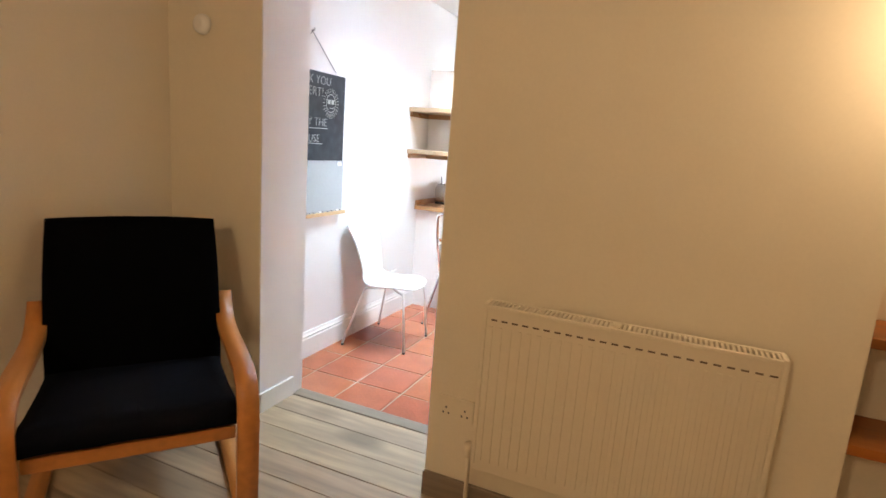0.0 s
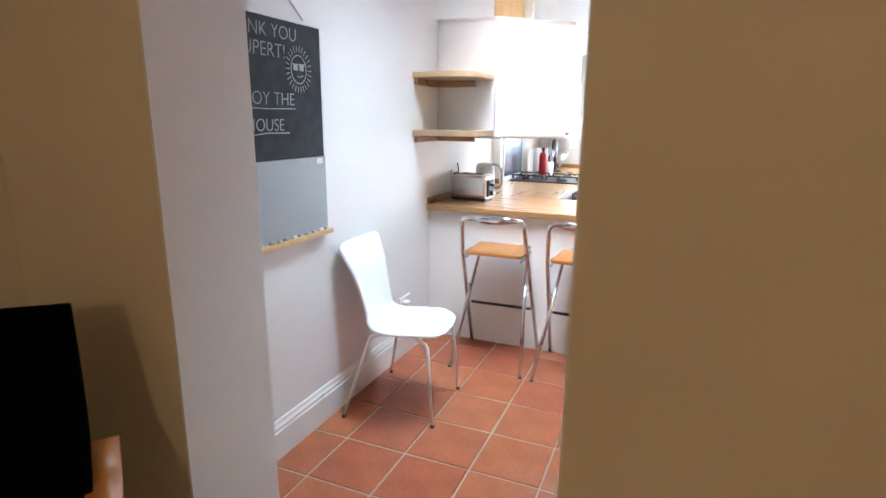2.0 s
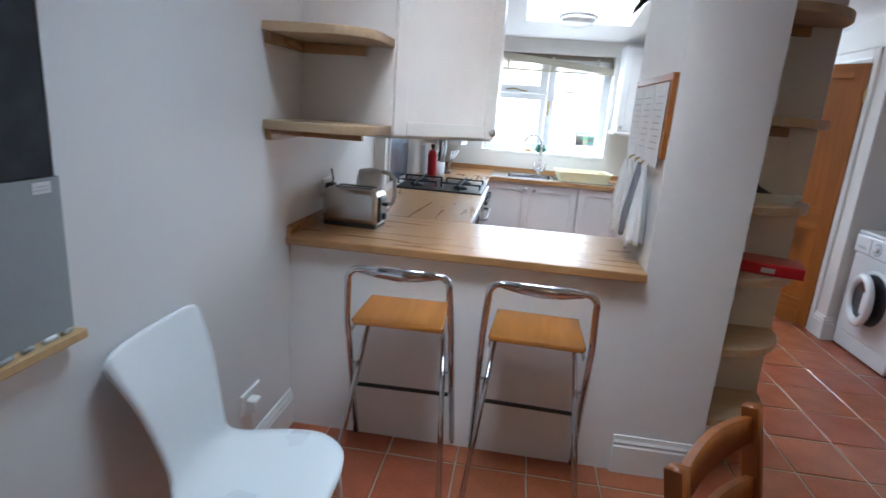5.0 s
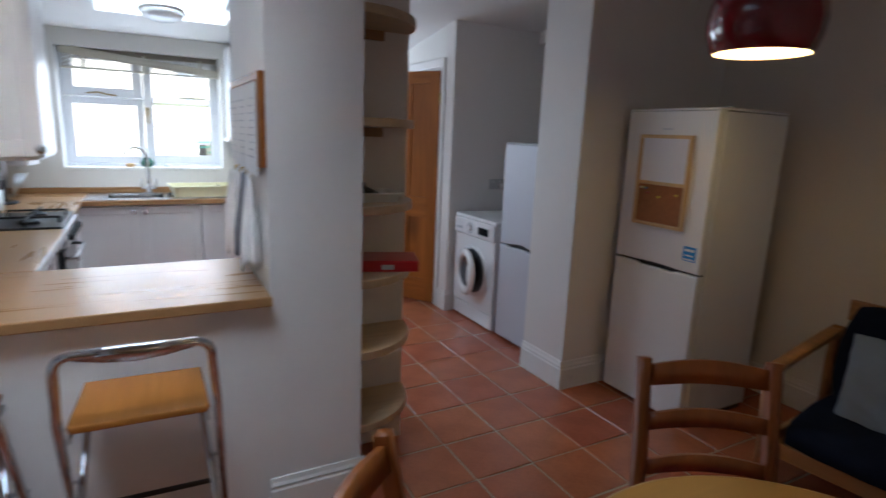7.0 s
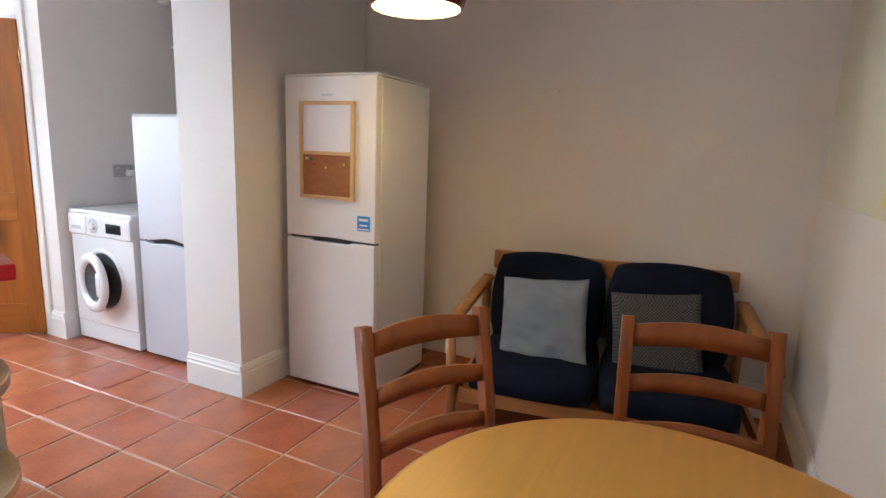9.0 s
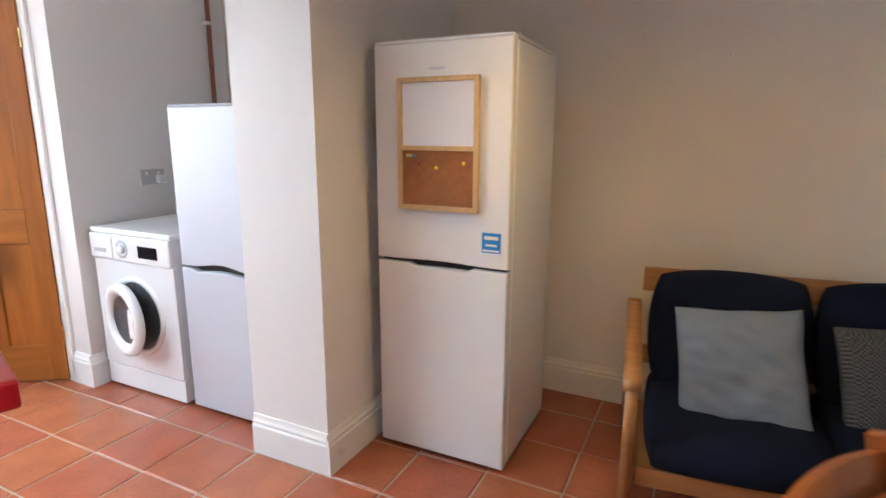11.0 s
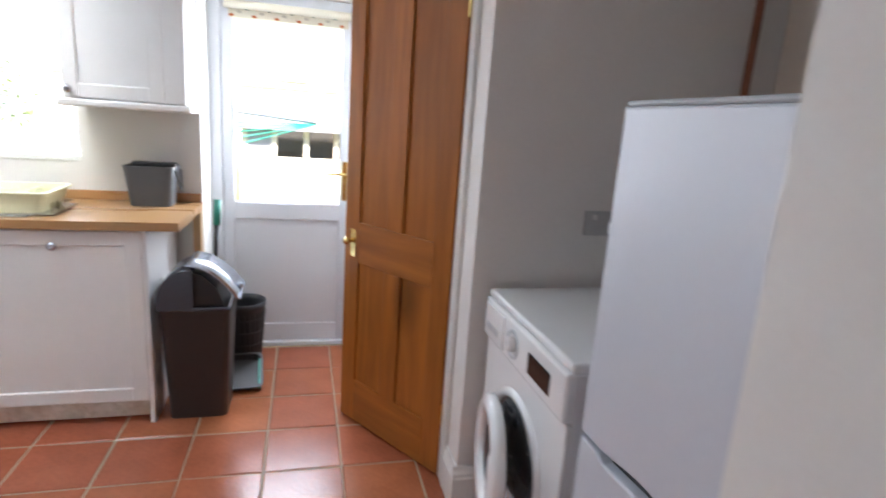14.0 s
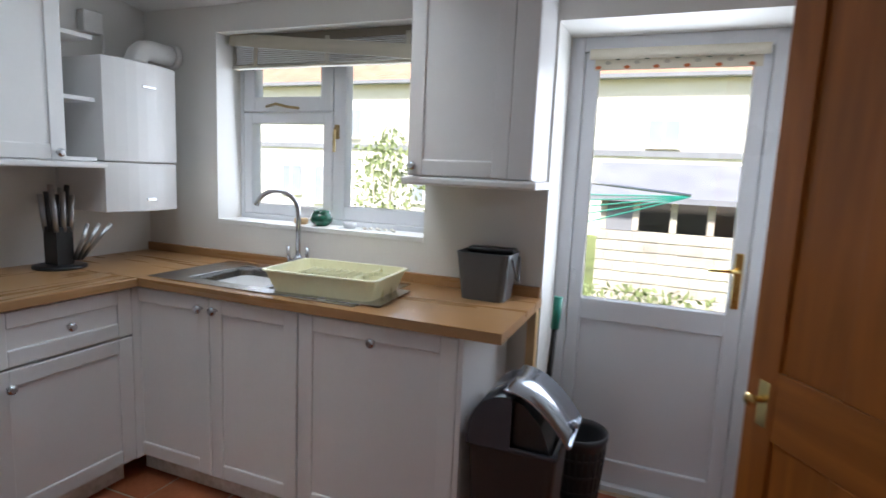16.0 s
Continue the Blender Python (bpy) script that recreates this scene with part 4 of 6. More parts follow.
for i in range(6):
    a = i * 1.05
    part("utensil", tube([(0.02 * math.cos(a), 0.02 * math.sin(a), 0.012), (0.05 * math.cos(a), 0.05 * math.sin(a), 0.24 + 0.012 * i)], 0.005), STEEL, us)

kb = thing("knife_block", "black knife holder with steel-handled knives on the worktop", "knife block", Matrix.Translation((-1.70, 7.99, 0.911)) @ Matrix.Diagonal((1.22, 1.22, 1.16, 1)))
part("base", lathe([(0.085, 0), (0.085, 0.010), (0.07, 0.014)], 28), BLACK, kb)
part("block", prism([(-0.035, -0.03), (0.035, -0.03), (0.035, 0.03), (-0.035, 0.03)], 0.012, 0.16, bevel=0.006), BLACK, kb)
for i in range(9):
    x, y = -0.03 + 0.03 * (i % 3), -0.025 + 0.025 * (i // 3)
    lean = Vector((0.5 * x + 0.02 * (i % 2), 2.6 * y - 0.015 + 0.02 * i / 9, 1)).normalized()
    p = Vector((x, y, 0.14))
    part("knife", tube([p, p + lean * 0.05, p + lean * (0.14 + 0.012 * (i % 4))], 0.009, flat=0.6), (BLACK if i % 3 == 1 else STEEL), kb)
for i in range(3):
    part("scissors", tube([(0.05, 0.02 + 0.012 * i, 0.03), (0.075 + 0.02 * i, 0.06 + 0.03 * i, 0.17)], 0.007, flat=0.5), STEEL, kb)

rk = thing("dish_rack", "pale yellow plastic dish drainer on the sink", "dish drainer", Matrix.Translation((-0.415, 8.24, 0.917)) @ pose(0, 0, 0, 0, 0, 4))
RW, RD, RH = 0.235, 0.155, 0.085


def tray(w0, d0, w1, d1, h, t=0.004, lip=0.012):
    """An open box with sloping sides and a turned lip."""
    bm = bm_new()
    prof = [(w0, d0, 0), (w1, d1, h), (w1 + lip, d1 + lip, h), (w1 + lip, d1 + lip, h - 0.006), (w1 + t, d1 + t, h - 0.006), (w0 + t, d0 + t, -t)]
    rings = []
    for w, d, z in prof:
        r = 0.03
        ring = []
        for cx, cy, t0 in ((w - r, d - r, 0), (-w + r, d - r, 90), (-w + r, -d + r, 180), (w - r, -d + r, 270)):
            for q in range(4):
                a = radians(t0 + 30 * q)
                ring.append(bm.verts.new((cx + r * math.cos(a), cy + r * math.sin(a), z)))
        rings.append(ring)
    for a, b in zip(rings, rings[1:]):
        for k in range(16):
            bm.faces.new((a[k], a[(k + 1) % 16], b[(k + 1) % 16], b[k]))
    bm.faces.new(rings[0])
    bm.faces.new(rings[-1])
    bmesh.ops.recalc_face_normals(bm, faces=bm.faces)
    return moved(bm, Matrix.Translation((0, 0, t)))


part("tray", tray(RW - 0.03, RD - 0.025, RW, RD, RH), RACKP, rk)
for i in range(9):
    part("prong", bx(-0.14 + i * 0.03, -0.134 + i * 0.03, -0.06, 0.07, 0.004, 0.075, bevel=0.002), RACKP, rk)
part("cutlery_wall", bx(0.135, 0.14, -RD + 0.03, RD - 0.03, 0.004, 0.082), RACKP, rk)
for y in (-0.04, 0.04):
    part("cutlery_wall", bx(0.14, RW - 0.012, y - 0.002, y + 0.002, 0.004, 0.082), RACKP, rk)
part("drip_tray", bx(-RW + 0.03, RW + 0.03, -RD - 0.012, RD - 0.02, -0.0005, 0.0025, bevel=0.001), SATIN, rk, "thin steel draining edge")

cad = thing("food_caddy", "grey plastic food-waste caddy with a lid on the worktop", "caddy", Matrix.Translation((0.135, 8.485, 0.911)))
part("bucket", tray(0.085, 0.07, 0.105, 0.088, 0.185, 0.004, 0.006), GREYP, cad)
part("lid", bx(-0.098, 0.098, 0.02, 0.085, 0.175, 0.20, bevel=0.008), BLACK, cad, "black rear rim")
part("handle", tube([(0.112, -0.05, 0.17), (0.122, -0.01, 0.09), (0.122, 0.03, 0.07), (0.112, 0.06, 0.17)], 0.005), GREYP, cad)
gp = solid("green_bowl", lathe([(0.030, 0), (0.05, 0.015), (0.056, 0.035), (0.048, 0.06), (0.040, 0.066), (0.044, 0.076), (0.040, 0.076), (0.036, 0.064), (0.03, 0.02)], 24, cap=False), GREENPOT, "dark green glazed pot on the window sill", "pot", Matrix.Translation((-0.80, YW + 0.085, WZ0 + 0.004)))
solid("cork_coaster", lathe([(0.03, 0), (0.036, 0.012), (0.034, 0.028), (0.025, 0.03)], 18), FRAMEWOOD, "small wooden dish on the window sill", "dish", Matrix.Translation((-0.925, YW + 0.09, WZ0 + 0.004)))
solid("glass_dish", lathe([(0.025, 0), (0.03, 0.004), (0.034, 0.028), (0.031, 0.028), (0.027, 0.006)], 20, cap=False), FROST, "small clear glass dish on the window sill", "dish", Matrix.Translation((-0.64, YW + 0.09, WZ0 + 0.004)))
for i in range(7):
    solid("pebble", lathe([(0.004, 0), (0.011, 0.003), (0.011, 0.008), (0.004, 0.012)], 8), RENDERED, "small pale pebble on the window sill", "pebble", Matrix.Translation((-0.55 + 0.026 * i, YW + 0.08 + 0.015 * (i % 3), WZ0 + 0.0045)), "pebbles on the sill")

# window blind, hanging crooked
bl = thing("venetian_blind", "beige wooden venetian blind pulled up crooked in the window", "window blind")
for i in range(11):
    z = 1.905 + i * 0.0095
    part("slat", moved(bx(-0.575, 0.575, -0.018, 0.018, -0.0016, 0.0016), Matrix.Translation((-0.775, YW + 0.10, z)) @ pose(0, 0, 0, 0, 0.35 * (i - 5) * 0.2)), SLATGREY, bl)
part("bottom_rail", moved(bx(-0.578, 0.578, -0.02, 0.02, -0.008, 0.006, bevel=0.002), Matrix.Translation((-0.775, YW + 0.10, 1.892))), BEIGE, bl)
part("valance", moved(bx(-0.60, 0.60, -0.006, 0.006, -0.031, 0.031, bevel=0.003), Matrix.Translation((-0.755, YW + 0.066, 1.968)) @ pose(0, 0, 0, 0, 5.6)), BEIGE, bl, "drooping beige valance board")
part("head_rail", bx(-1.36, -0.215, YW + 0.085, YW + 0.125, 2.005, 2.045, bevel=0.002), SLATGREY, bl)
for x in (-1.20, -0.775, -0.35):
    part("ladder_tape", bx(x - 0.012, x + 0.012, YW + 0.076, YW + 0.079, 1.885, 2.02), BEIGE, bl)
rb = thing("roller_blind", "cream leaf-printed roller blind rolled up on the back door", "window blind")
part("roll", tube([(0.42, YD - 0.045, 1.925), (1.09, YD - 0.045, 1.925)], 0.022, n=16), LEAFPRINT, rb)
part("hanging_edge", bx(0.44, 1.07, YD - 0.030, YD - 0.027, 1.862, 1.925), LEAFPRINT, rb)
for i in range(16):
    x = 0.455 + 0.0385 * i
    part("leaf_print", moved(lathe([(0.011, 0), (0.011, 0.0012)], 7), Matrix.Translation((x, YD - 0.0305, 1.873 + 0.018 * ((i * 7) % 3))) @ pose(0, 0, 0, 90, 0, 0) @ Matrix.Diagonal((1.2, 0.7, 1, 1))), (ORANGE, GREENPOT, BEIGE)[(i * 5) % 3], rb)

cl = thing("ceiling_light", "round opal glass ceiling light", "ceiling light", Matrix.Translation((-0.645, 7.90, slope(7.90))) @ pose(0, 0, 0, -8.25))
part("rim", lathe([(0.15, 0.0), (0.155, -0.02), (0.145, -0.028), (0.12, -0.028)], 36), GLOSS_WHITE, cl)
part("diffuser", lathe([(0.14, -0.026), (0.13, -0.052), (0.10, -0.068), (0.05, -0.076), (0.004, -0.078)], 36), FROST, cl, "opal glass diffuser")

# ---- bins and broom by the back door ----
bn = thing("swing_bin", "dark brown plastic kitchen bin with a glossy grey swing lid", "bin", Matrix.Translation((0.383, 8.165, 0)))
part("body", moved(tray(0.118, 0.110, 0.142, 0.135, 0.53, 0.004, 0.006), Matrix.Translation((0, 0, 0))), BINBODY, bn)
HOODR, HOODH, N = 0.148, 0.172, 14
CURVE = [(-HOODR * math.cos(radians(90 * i / N)) ** 0.8, HOODH * math.sin(radians(90 * i / N)) ** 0.8) for i in range(N + 1)]
for s in (-1, 1):
    bm = prism([(x, z) for x, z in CURVE] + [(0, 0)], s * 0.142 - 0.004, s * 0.142 + 0.004)
    part("hood_side", moved(bm, Matrix.Translation((0, 0, 0.53)) @ pose(0, 0, 0, 90, 0, 0)), BINLID, bn)
part("hood_back", ribbon([(x, 0, 0.53 + z) for x, z in CURVE], (0, 1, 0), 0.142, 0.004), BINLID, bn)
sec = [(-0.035 + 0.215 * i / 14, 0, 0.722 - 0.150 * (i / 14) ** 2.1) for i in range(15)]
part("flap", ribbon(sec, (0, 1, 0), 0.134, 0.005), BINFLAP, bn, "glossy grey swing flap")
part("flap_grip", bx(0.172, 0.188, -0.125, 0.125, 0.566, 0.580, bevel=0.005), BINFLAP, bn)
part("flap_knob", lathe([(0.006, -0.012), (0.014, -0.004), (0.016, 0.006), (0.010, 0.016), (0.002, 0.019)], 14, (0.176, 0, 0.592)), BINFLAP, bn)
# black fills paint the shade inside the open hood
part("painted_shade_fill", bx(-0.12, 0.12, -0.11, 0.11, 0.50, 0.528), BLACK, bn)
part("painted_shade_fill", moved(prism([(-0.03, 0), (0.125, 0), (0.09, 0.09), (0.03, 0.15), (-0.03, 0.165)], -0.12, 0.12), Matrix.Translation((0, 0, 0.53)) @ pose(0, 0, 0, 90)), BLACK, bn)
for a in ((-0.15, 0.15, -0.143, -0.128), (-0.15, 0.15, 0.128, 0.143), (-0.15, -0.13, -0.128, 0.128), (0.13, 0.15, -0.128, 0.128)):
    part("rim", bx(*a, 0.522, 0.538, bevel=0.004), BINLID, bn)

b2 = thing("waste_basket", "dark grey round plastic waste basket by the back door", "waste basket", Matrix.Translation((0.525, 8.61, 0)) @ Matrix.Diagonal((0.96, 0.96, 1.2, 1)))
part("body", lathe([(0.085, 0), (0.090, 0.004), (0.118, 0.29), (0.125, 0.295), (0.125, 0.315), (0.117, 0.315), (0.112, 0.29), (0.084, 0.012)], 32, cap=False), BASKET, b2)
part("bottom", lathe([(0.086, 0.004), (0.086, 0.012)], 32), BASKET, b2)
for k in range(26):
    a = 2 * math.pi * k / 26
    part("rib", tube([(0.090 * math.cos(a), 0.090 * math.sin(a), 0.02), (0.118 * math.cos(a), 0.118 * math.sin(a), 0.27)], 0.004, n=5), BASKET, b2)
for z in (0.06, 0.12, 0.18, 0.24):
    r = 0.092 + 0.098 * z
    part("hoop", tube([(r * math.cos(2 * math.pi * k / 28), r * math.sin(2 * math.pi * k / 28), z) for k in range(28)], 0.004, n=5, closed=True), BASKET, b2)
dp = thing("dustpan", "dark dustpan with a turquoise edge on the floor", "dustpan", Matrix.Translation((0.545, 8.385, 0.044)) @ pose(0, 0, 0, 22, 0, 4))
part("pan", tray(0.075, 0.10, 0.085, 0.11, 0.03), BINBODY, dp)
part("lip", bx(0.072, 0.086, -0.11, 0.08, 0.004, 0.03, bevel=0.003), GREEN, dp, "turquoise edge")
br = thing("broom", "long-handled broom with a green head leaning in the corner", "broom", Matrix.Translation((0.375, 8.535, 0)))
part("handle", tube([(0, 0, 0.10), (0.03, 0.03, 0.80)], 0.012), BLACK, br)
part("grip", tube([(0.03, 0.03, 0.80), (0.035, 0.035, 0.93)], 0.017), GREEN, br, "green plastic grip")
part("brush", bx(-0.03, 0.03, -0.05, 0.045, 0.0, 0.11, bevel=0.006), BLACK, br)

# ---- bar stools ----
def bar_stool(m):
    s = thing("bar_stool", "folding chrome bar stool with a beech seat at the breakfast bar", "bar stool", m, "stools at the breakfast bar")
    w = 0.185
    top = 0.905
    loop = [(-0.225, 0.22, 0.012), (-w - 0.012, -0.095, 0.70), (-w, -0.14, top - 0.05)] + arc((-w + 0.04, -0.145, top - 0.04), 0.04, 180, 90, 5, (1, 0, 0), (0, 0, 1)) \
        + arc((w - 0.04, -0.145, top - 0.04), 0.04, 90, 0, 5, (1, 0, 0), (0, 0, 1)) + [(w, -0.14, top - 0.05), (w + 0.012, -0.095, 0.70), (0.225, 0.22, 0.012)]
    part("back_frame", tube(loop, 0.0125, n=12), CHROME, s, "bent chrome tube")
    part("back_rest", ribbon([(-0.14, -0.147, top + 0.0), (-0.07, -0.152, top - 0.004), (0, -0.154, top - 0.006), (0.07, -0.152, top - 0.004), (0.14, -0.147, top)], (0, 0, 1), lambda u: 0.012 + 0.011 * math.sin(math.pi * u), 0.012), CHROME, s, "flattened chrome back bar")
    for sx in (-1, 1):
        part("front_leg", tube([(sx * 0.150, 0.14, 0.665), (sx * 0.215, -0.235, 0.012)], 0.0115, n=12), CHROME, s)
        part("foot", tube([(sx * 0.2155, -0.238, 0.012), (sx * 0.2165, -0.243, 0.0)], 0.0122), BLACK, s)
        part("foot", tube([(sx * 0.2245, 0.217, 0.02), (sx * 0.226, 0.223, 0.0)], 0.0128), BLACK, s)
        part("pivot", tube([(sx * 0.175, 0.03, 0.45), (sx * 0.222, 0.03, 0.45)], 0.006), STEEL, s)
        part("link", bx(sx * 0.168 - 0.004, sx * 0.168 + 0.004, -0.13, 0.15, 0.655, 0.675, bevel=0.002), STEEL, s)
    part("foot_rail", tube([(-0.195, 0.105, 0.31), (0.195, 0.105, 0.31)], 0.009), BLACK, s, "dark foot rail")
    seat = bm_new()
    prism([(-0.165, 0.165), (-0.175, -0.11), (-0.165, -0.13)] + [(0.165, -0.13), (0.175, -0.11), (0.165, 0.165)], 0.680, 0.702, bevel=0.007, bm=seat)
    part("seat", seat, BEECH, s, "varnished beech seat")
    return s


bar_stool(Matrix.Translation((-1.385, 5.035, 0)) @ pose(0, 0, 0, 0, 0, 2))
bar_stool(Matrix.Translation((-0.865, 5.030, 0)) @ pose(0, 0, 0, 0, 0, -2))

# ---- white shell chair by the wall ----
wch = thing("white_chair", "white moulded plywood chair with slim metal legs against the wall", "chair", Matrix.Translation((-1.635, 4.315, 0)) @ pose(0, 0, 0, 0, 0, 2))
PROF = [(0.225, 0.436), (0.205, 0.449), (0.13, 0.454), (0.03, 0.447), (-0.07, 0.441), (-0.125, 0.450), (-0.158, 0.476), (-0.178, 0.52), (-0.202, 0.62), (-0.230, 0.72), (-0.262, 0.80), (-0.285, 0.868)]
WID = [0.06, 0.150, 0.205, 0.218, 0.203, 0.175, 0.150, 0.140, 0.152, 0.172, 0.192, 0.206]


def smooth_row(vals, u):
    """Catmull-Rom reading of evenly spaced values."""
    f = u * (len(vals) - 1)
    i = min(int(f), len(vals) - 2)
    t = f - i
    a, b, c, d = (vals[max(0, min(len(vals) - 1, i + k))] for k in (-1, 0, 1, 2))
    return 0.5 * (2 * b + (c - a) * t + (2 * a - 5 * b + 4 * c - d) * t * t + (3 * b - a - 3 * c + d) * t ** 3)


def shell_chair_body(nu=46, nv=16):
    """A moulded plywood shell: seat and waisted back in one bent sheet, with rounded ends."""
    bm = bm_new()
    grid = []
    for i in range(nu + 1):
        u = i / nu
        x, z = smooth_row([p[0] for p in PROF], u), smooth_row([p[1] for p in PROF], u)
        h = smooth_row(WID, u)
        row = []
        for k in range(nv + 1):
            v = 2 * k / nv - 1
            back = max(0.0, min(1.0, (u - 0.5) / 0.15))
            end = 0.030 * abs(v) ** 9 * max(0.0, (u - 0.9) / 0.1) - 0.006 * v * v * max(0.0, (u - 0.9) / 0.1)
            row.append(bm.verts.new((x + 0.020 * v * v * back, v * h, z + 0.014 * v * v * (1 - back) * min(1, u / 0.2) - end)))
        grid.append(row)
    for a, b in zip(grid, grid[1:]):
        for k in range(nv):
            bm.faces.new((a[k], a[k + 1], b[k + 1], b[k])).smooth = True
    bmesh.ops.recalc_face_normals(bm, faces=bm.faces)
    bmesh.ops.solidify(bm, geom=bm.faces[:], thickness=0.011)
    return bm


part("shell", shell_chair_body(), WHITEPLY, wch)
for sx, sy, x1, y1 in ((0.12, -0.14, 0.215, -0.195), (0.12, 0.14, 0.20, 0.225), (-0.08, -0.14, -0.235, -0.27), (-0.08, 0.14, -0.235, 0.27)):
    kx, ky = sx + (0.06 if sx > 0 else -0.05), sy * 1.25
    part("leg", tube([(sx - 0.06 * (1 if sx > 0 else -1), sy * 0.6, 0.417), (sx, sy, 0.416), (kx - 0.01 * (1 if sx > 0 else -1), ky * 0.97, 0.412), (kx, ky, 0.395), (x1, y1, 0.012)], 0.0085), WHITEPLY, wch)
    part("foot", tube([(x1, y1, 0.014), (x1, y1, 0.0)], 0.0105), BLACK, wch, "dark rubber foot")

# ---- dining table and chairs ----
TC = Vector((0.085, 3.60, 0))
tb = thing("round_table", "round birch-topped dining table", "table", Matrix.Translation(TC))
part("tabletop", lathe([(0.455, 0.712), (0.464, 0.717), (0.467, 0.728), (0.464, 0.737), (0.456, 0.740)], 72), TABLEWOOD, tb)
part("apron", lathe([(0.34, 0.65), (0.34, 0.711), (0.32, 0.711), (0.32, 0.65)], 40, cap=False), TABLEWOOD, tb)
for a in (20, 110, 200, 290):
    c, s_ = math.cos(radians(a)), math.sin(radians(a))
    part("leg", prism([(0.30 * c - 0.022, 0.30 * s_ - 0.022), (0.30 * c + 0.022, 0.30 * s_ - 0.022), (0.30 * c + 0.022, 0.30 * s_ + 0.022), (0.30 * c - 0.022, 0.30 * s_ + 0.022)], 0, 0.711), TABLEWOOD, tb)


def dining_chair():
    c = thing("dining_chair", "orange-stained pine ladder-back chair with a magenta seat pad", "chair", None, "chairs round the table")
    w = 0.185
    for s in (-1, 1):
        part("back_post", ribbon([(s * w, -0.19, 0), (s * w, -0.185, 0.25), (s * w, -0.185, 0.44), (s * w, -0.20, 0.62), (s * w, -0.235, 0.80), (s * w, -0.252, 0.885)], (1, 0, 0), 0.0165, 0.034), CHAIRWOOD, c)
        part("front_leg", bx(s * w - 0.018, s * w + 0.018, 0.155, 0.191, 0, 0.425, bevel=0.003), CHAIRWOOD, c)
        part("side_rail", bx(s * w - 0.010, s * w + 0.010, -0.17, 0.156, 0.375, 0.425, bevel=0.002), CHAIRWOOD, c)
        part("stretcher", bx(s * w - 0.008, s * w + 0.008, -0.17, 0.156, 0.17, 0.20, bevel=0.002), CHAIRWOOD, c)
    for z, h, y in ((0.835, 0.034, -0.243), (0.705, 0.026, -0.214), (0.575, 0.024, -0.193)):
        pts = [(-w + 0.014 + (2 * w - 0.028) * i / 8, y - 0.016 * math.sin(math.pi * i / 8), z + 0.012 * math.sin(math.pi * i / 8)) for i in range(9)]
        part("back_slat", ribbon(pts, (0, -0.22, 0.975), lambda u, h=h: h * (0.86 + 0.14 * math.sin(math.pi * u)), 0.017), CHAIRWOOD, c)
    part("front_rail", bx(-w + 0.018, w - 0.018, 0.162, 0.184, 0.375, 0.425, bevel=0.002), CHAIRWOOD, c)
    part("back_rail", bx(-w + 0.016, w - 0.016, -0.195, -0.175, 0.375, 0.425, bevel=0.002), CHAIRWOOD, c)
    part("seat", prism([(-0.195, 0.20), (-0.205, 0.18), (-0.185, -0.17), (0.185, -0.17), (0.205, 0.18), (0.195, 0.20)], 0.425, 0.445, bevel=0.005), CHAIRWOOD, c)
    part("seat_pad", moved(cushion(0.36, 0.35, 0.03, 0.4, 8), Matrix.Translation((0, 0.0, 0.462))), PINK, c, "magenta seat pad")
    return c


def seat_at(xl, yl, xr, yr):
    """The pose of a chair whose back posts end at these two plan points (its left and right as one sits)."""
    a = math.degrees(math.atan2(yr - yl, xr - xl))
    f = Vector((-(yr - yl), xr - xl, 0)).normalized()
    return Matrix.Translation(Vector(((xl + xr) / 2, (yl + yr) / 2, 0)) + f * 0.252) @ pose(0, 0, 0, 0, 0, a)


dch = dining_chair()
dch.matrix_basis = seat_at(0.735, 4.150, 0.410, 4.335)
copy_thing(dch, seat_at(0.935, 3.395, 0.875, 3.765))
copy_thing(dch, seat_at(-0.425, 4.262, -0.655, 3.986))
copy_thing(dch, seat_at(-0.510, 3.535, -0.475, 3.165))

# ---- pendant lamp ----
pl = thing("pendant_lamp", "dark red glossy dome pendant lamp with a lit cream lining", "pendant lamp", Matrix.Translation((1.19, 4.63, 1.82)))
part("shade", lathe([(0.160, 0.0), (0.172, 0.006), (0.190, 0.06), (0.196, 0.11), (0.188, 0.17), (0.165, 0.225), (0.125, 0.262), (0.07, 0.282), (0.03, 0.288)], 48, cap=False), LAMPRED, pl, "glossy dark red shade")
part("lining", lathe([(0.166, 0.003), (0.186, 0.06), (0.191, 0.11), (0.183, 0.17), (0.16, 0.222), (0.12, 0.256), (0.03, 0.28)], 48, cap=False), LAMPIN, pl, "glowing cream lining")
part("cap", lathe([(0.035, 0.280), (0.035, 0.31), (0.012, 0.33)], 20), LAMPRED, pl)
part("flex", tube([(0, 0, 0.32), (0, 0, HD - 1.82)], 0.004), BLACK, pl, "black flex")

# ---- tall fridge freezer ----
def handle_gap(w, amp, n=20):
    return [(-w / 2 + w * i / n, amp * (0.5 - 0.5 * math.cos(2 * math.pi * min(1, max(0, (i / n - 0.12) / 0.76))))) for i in range(n + 1)]


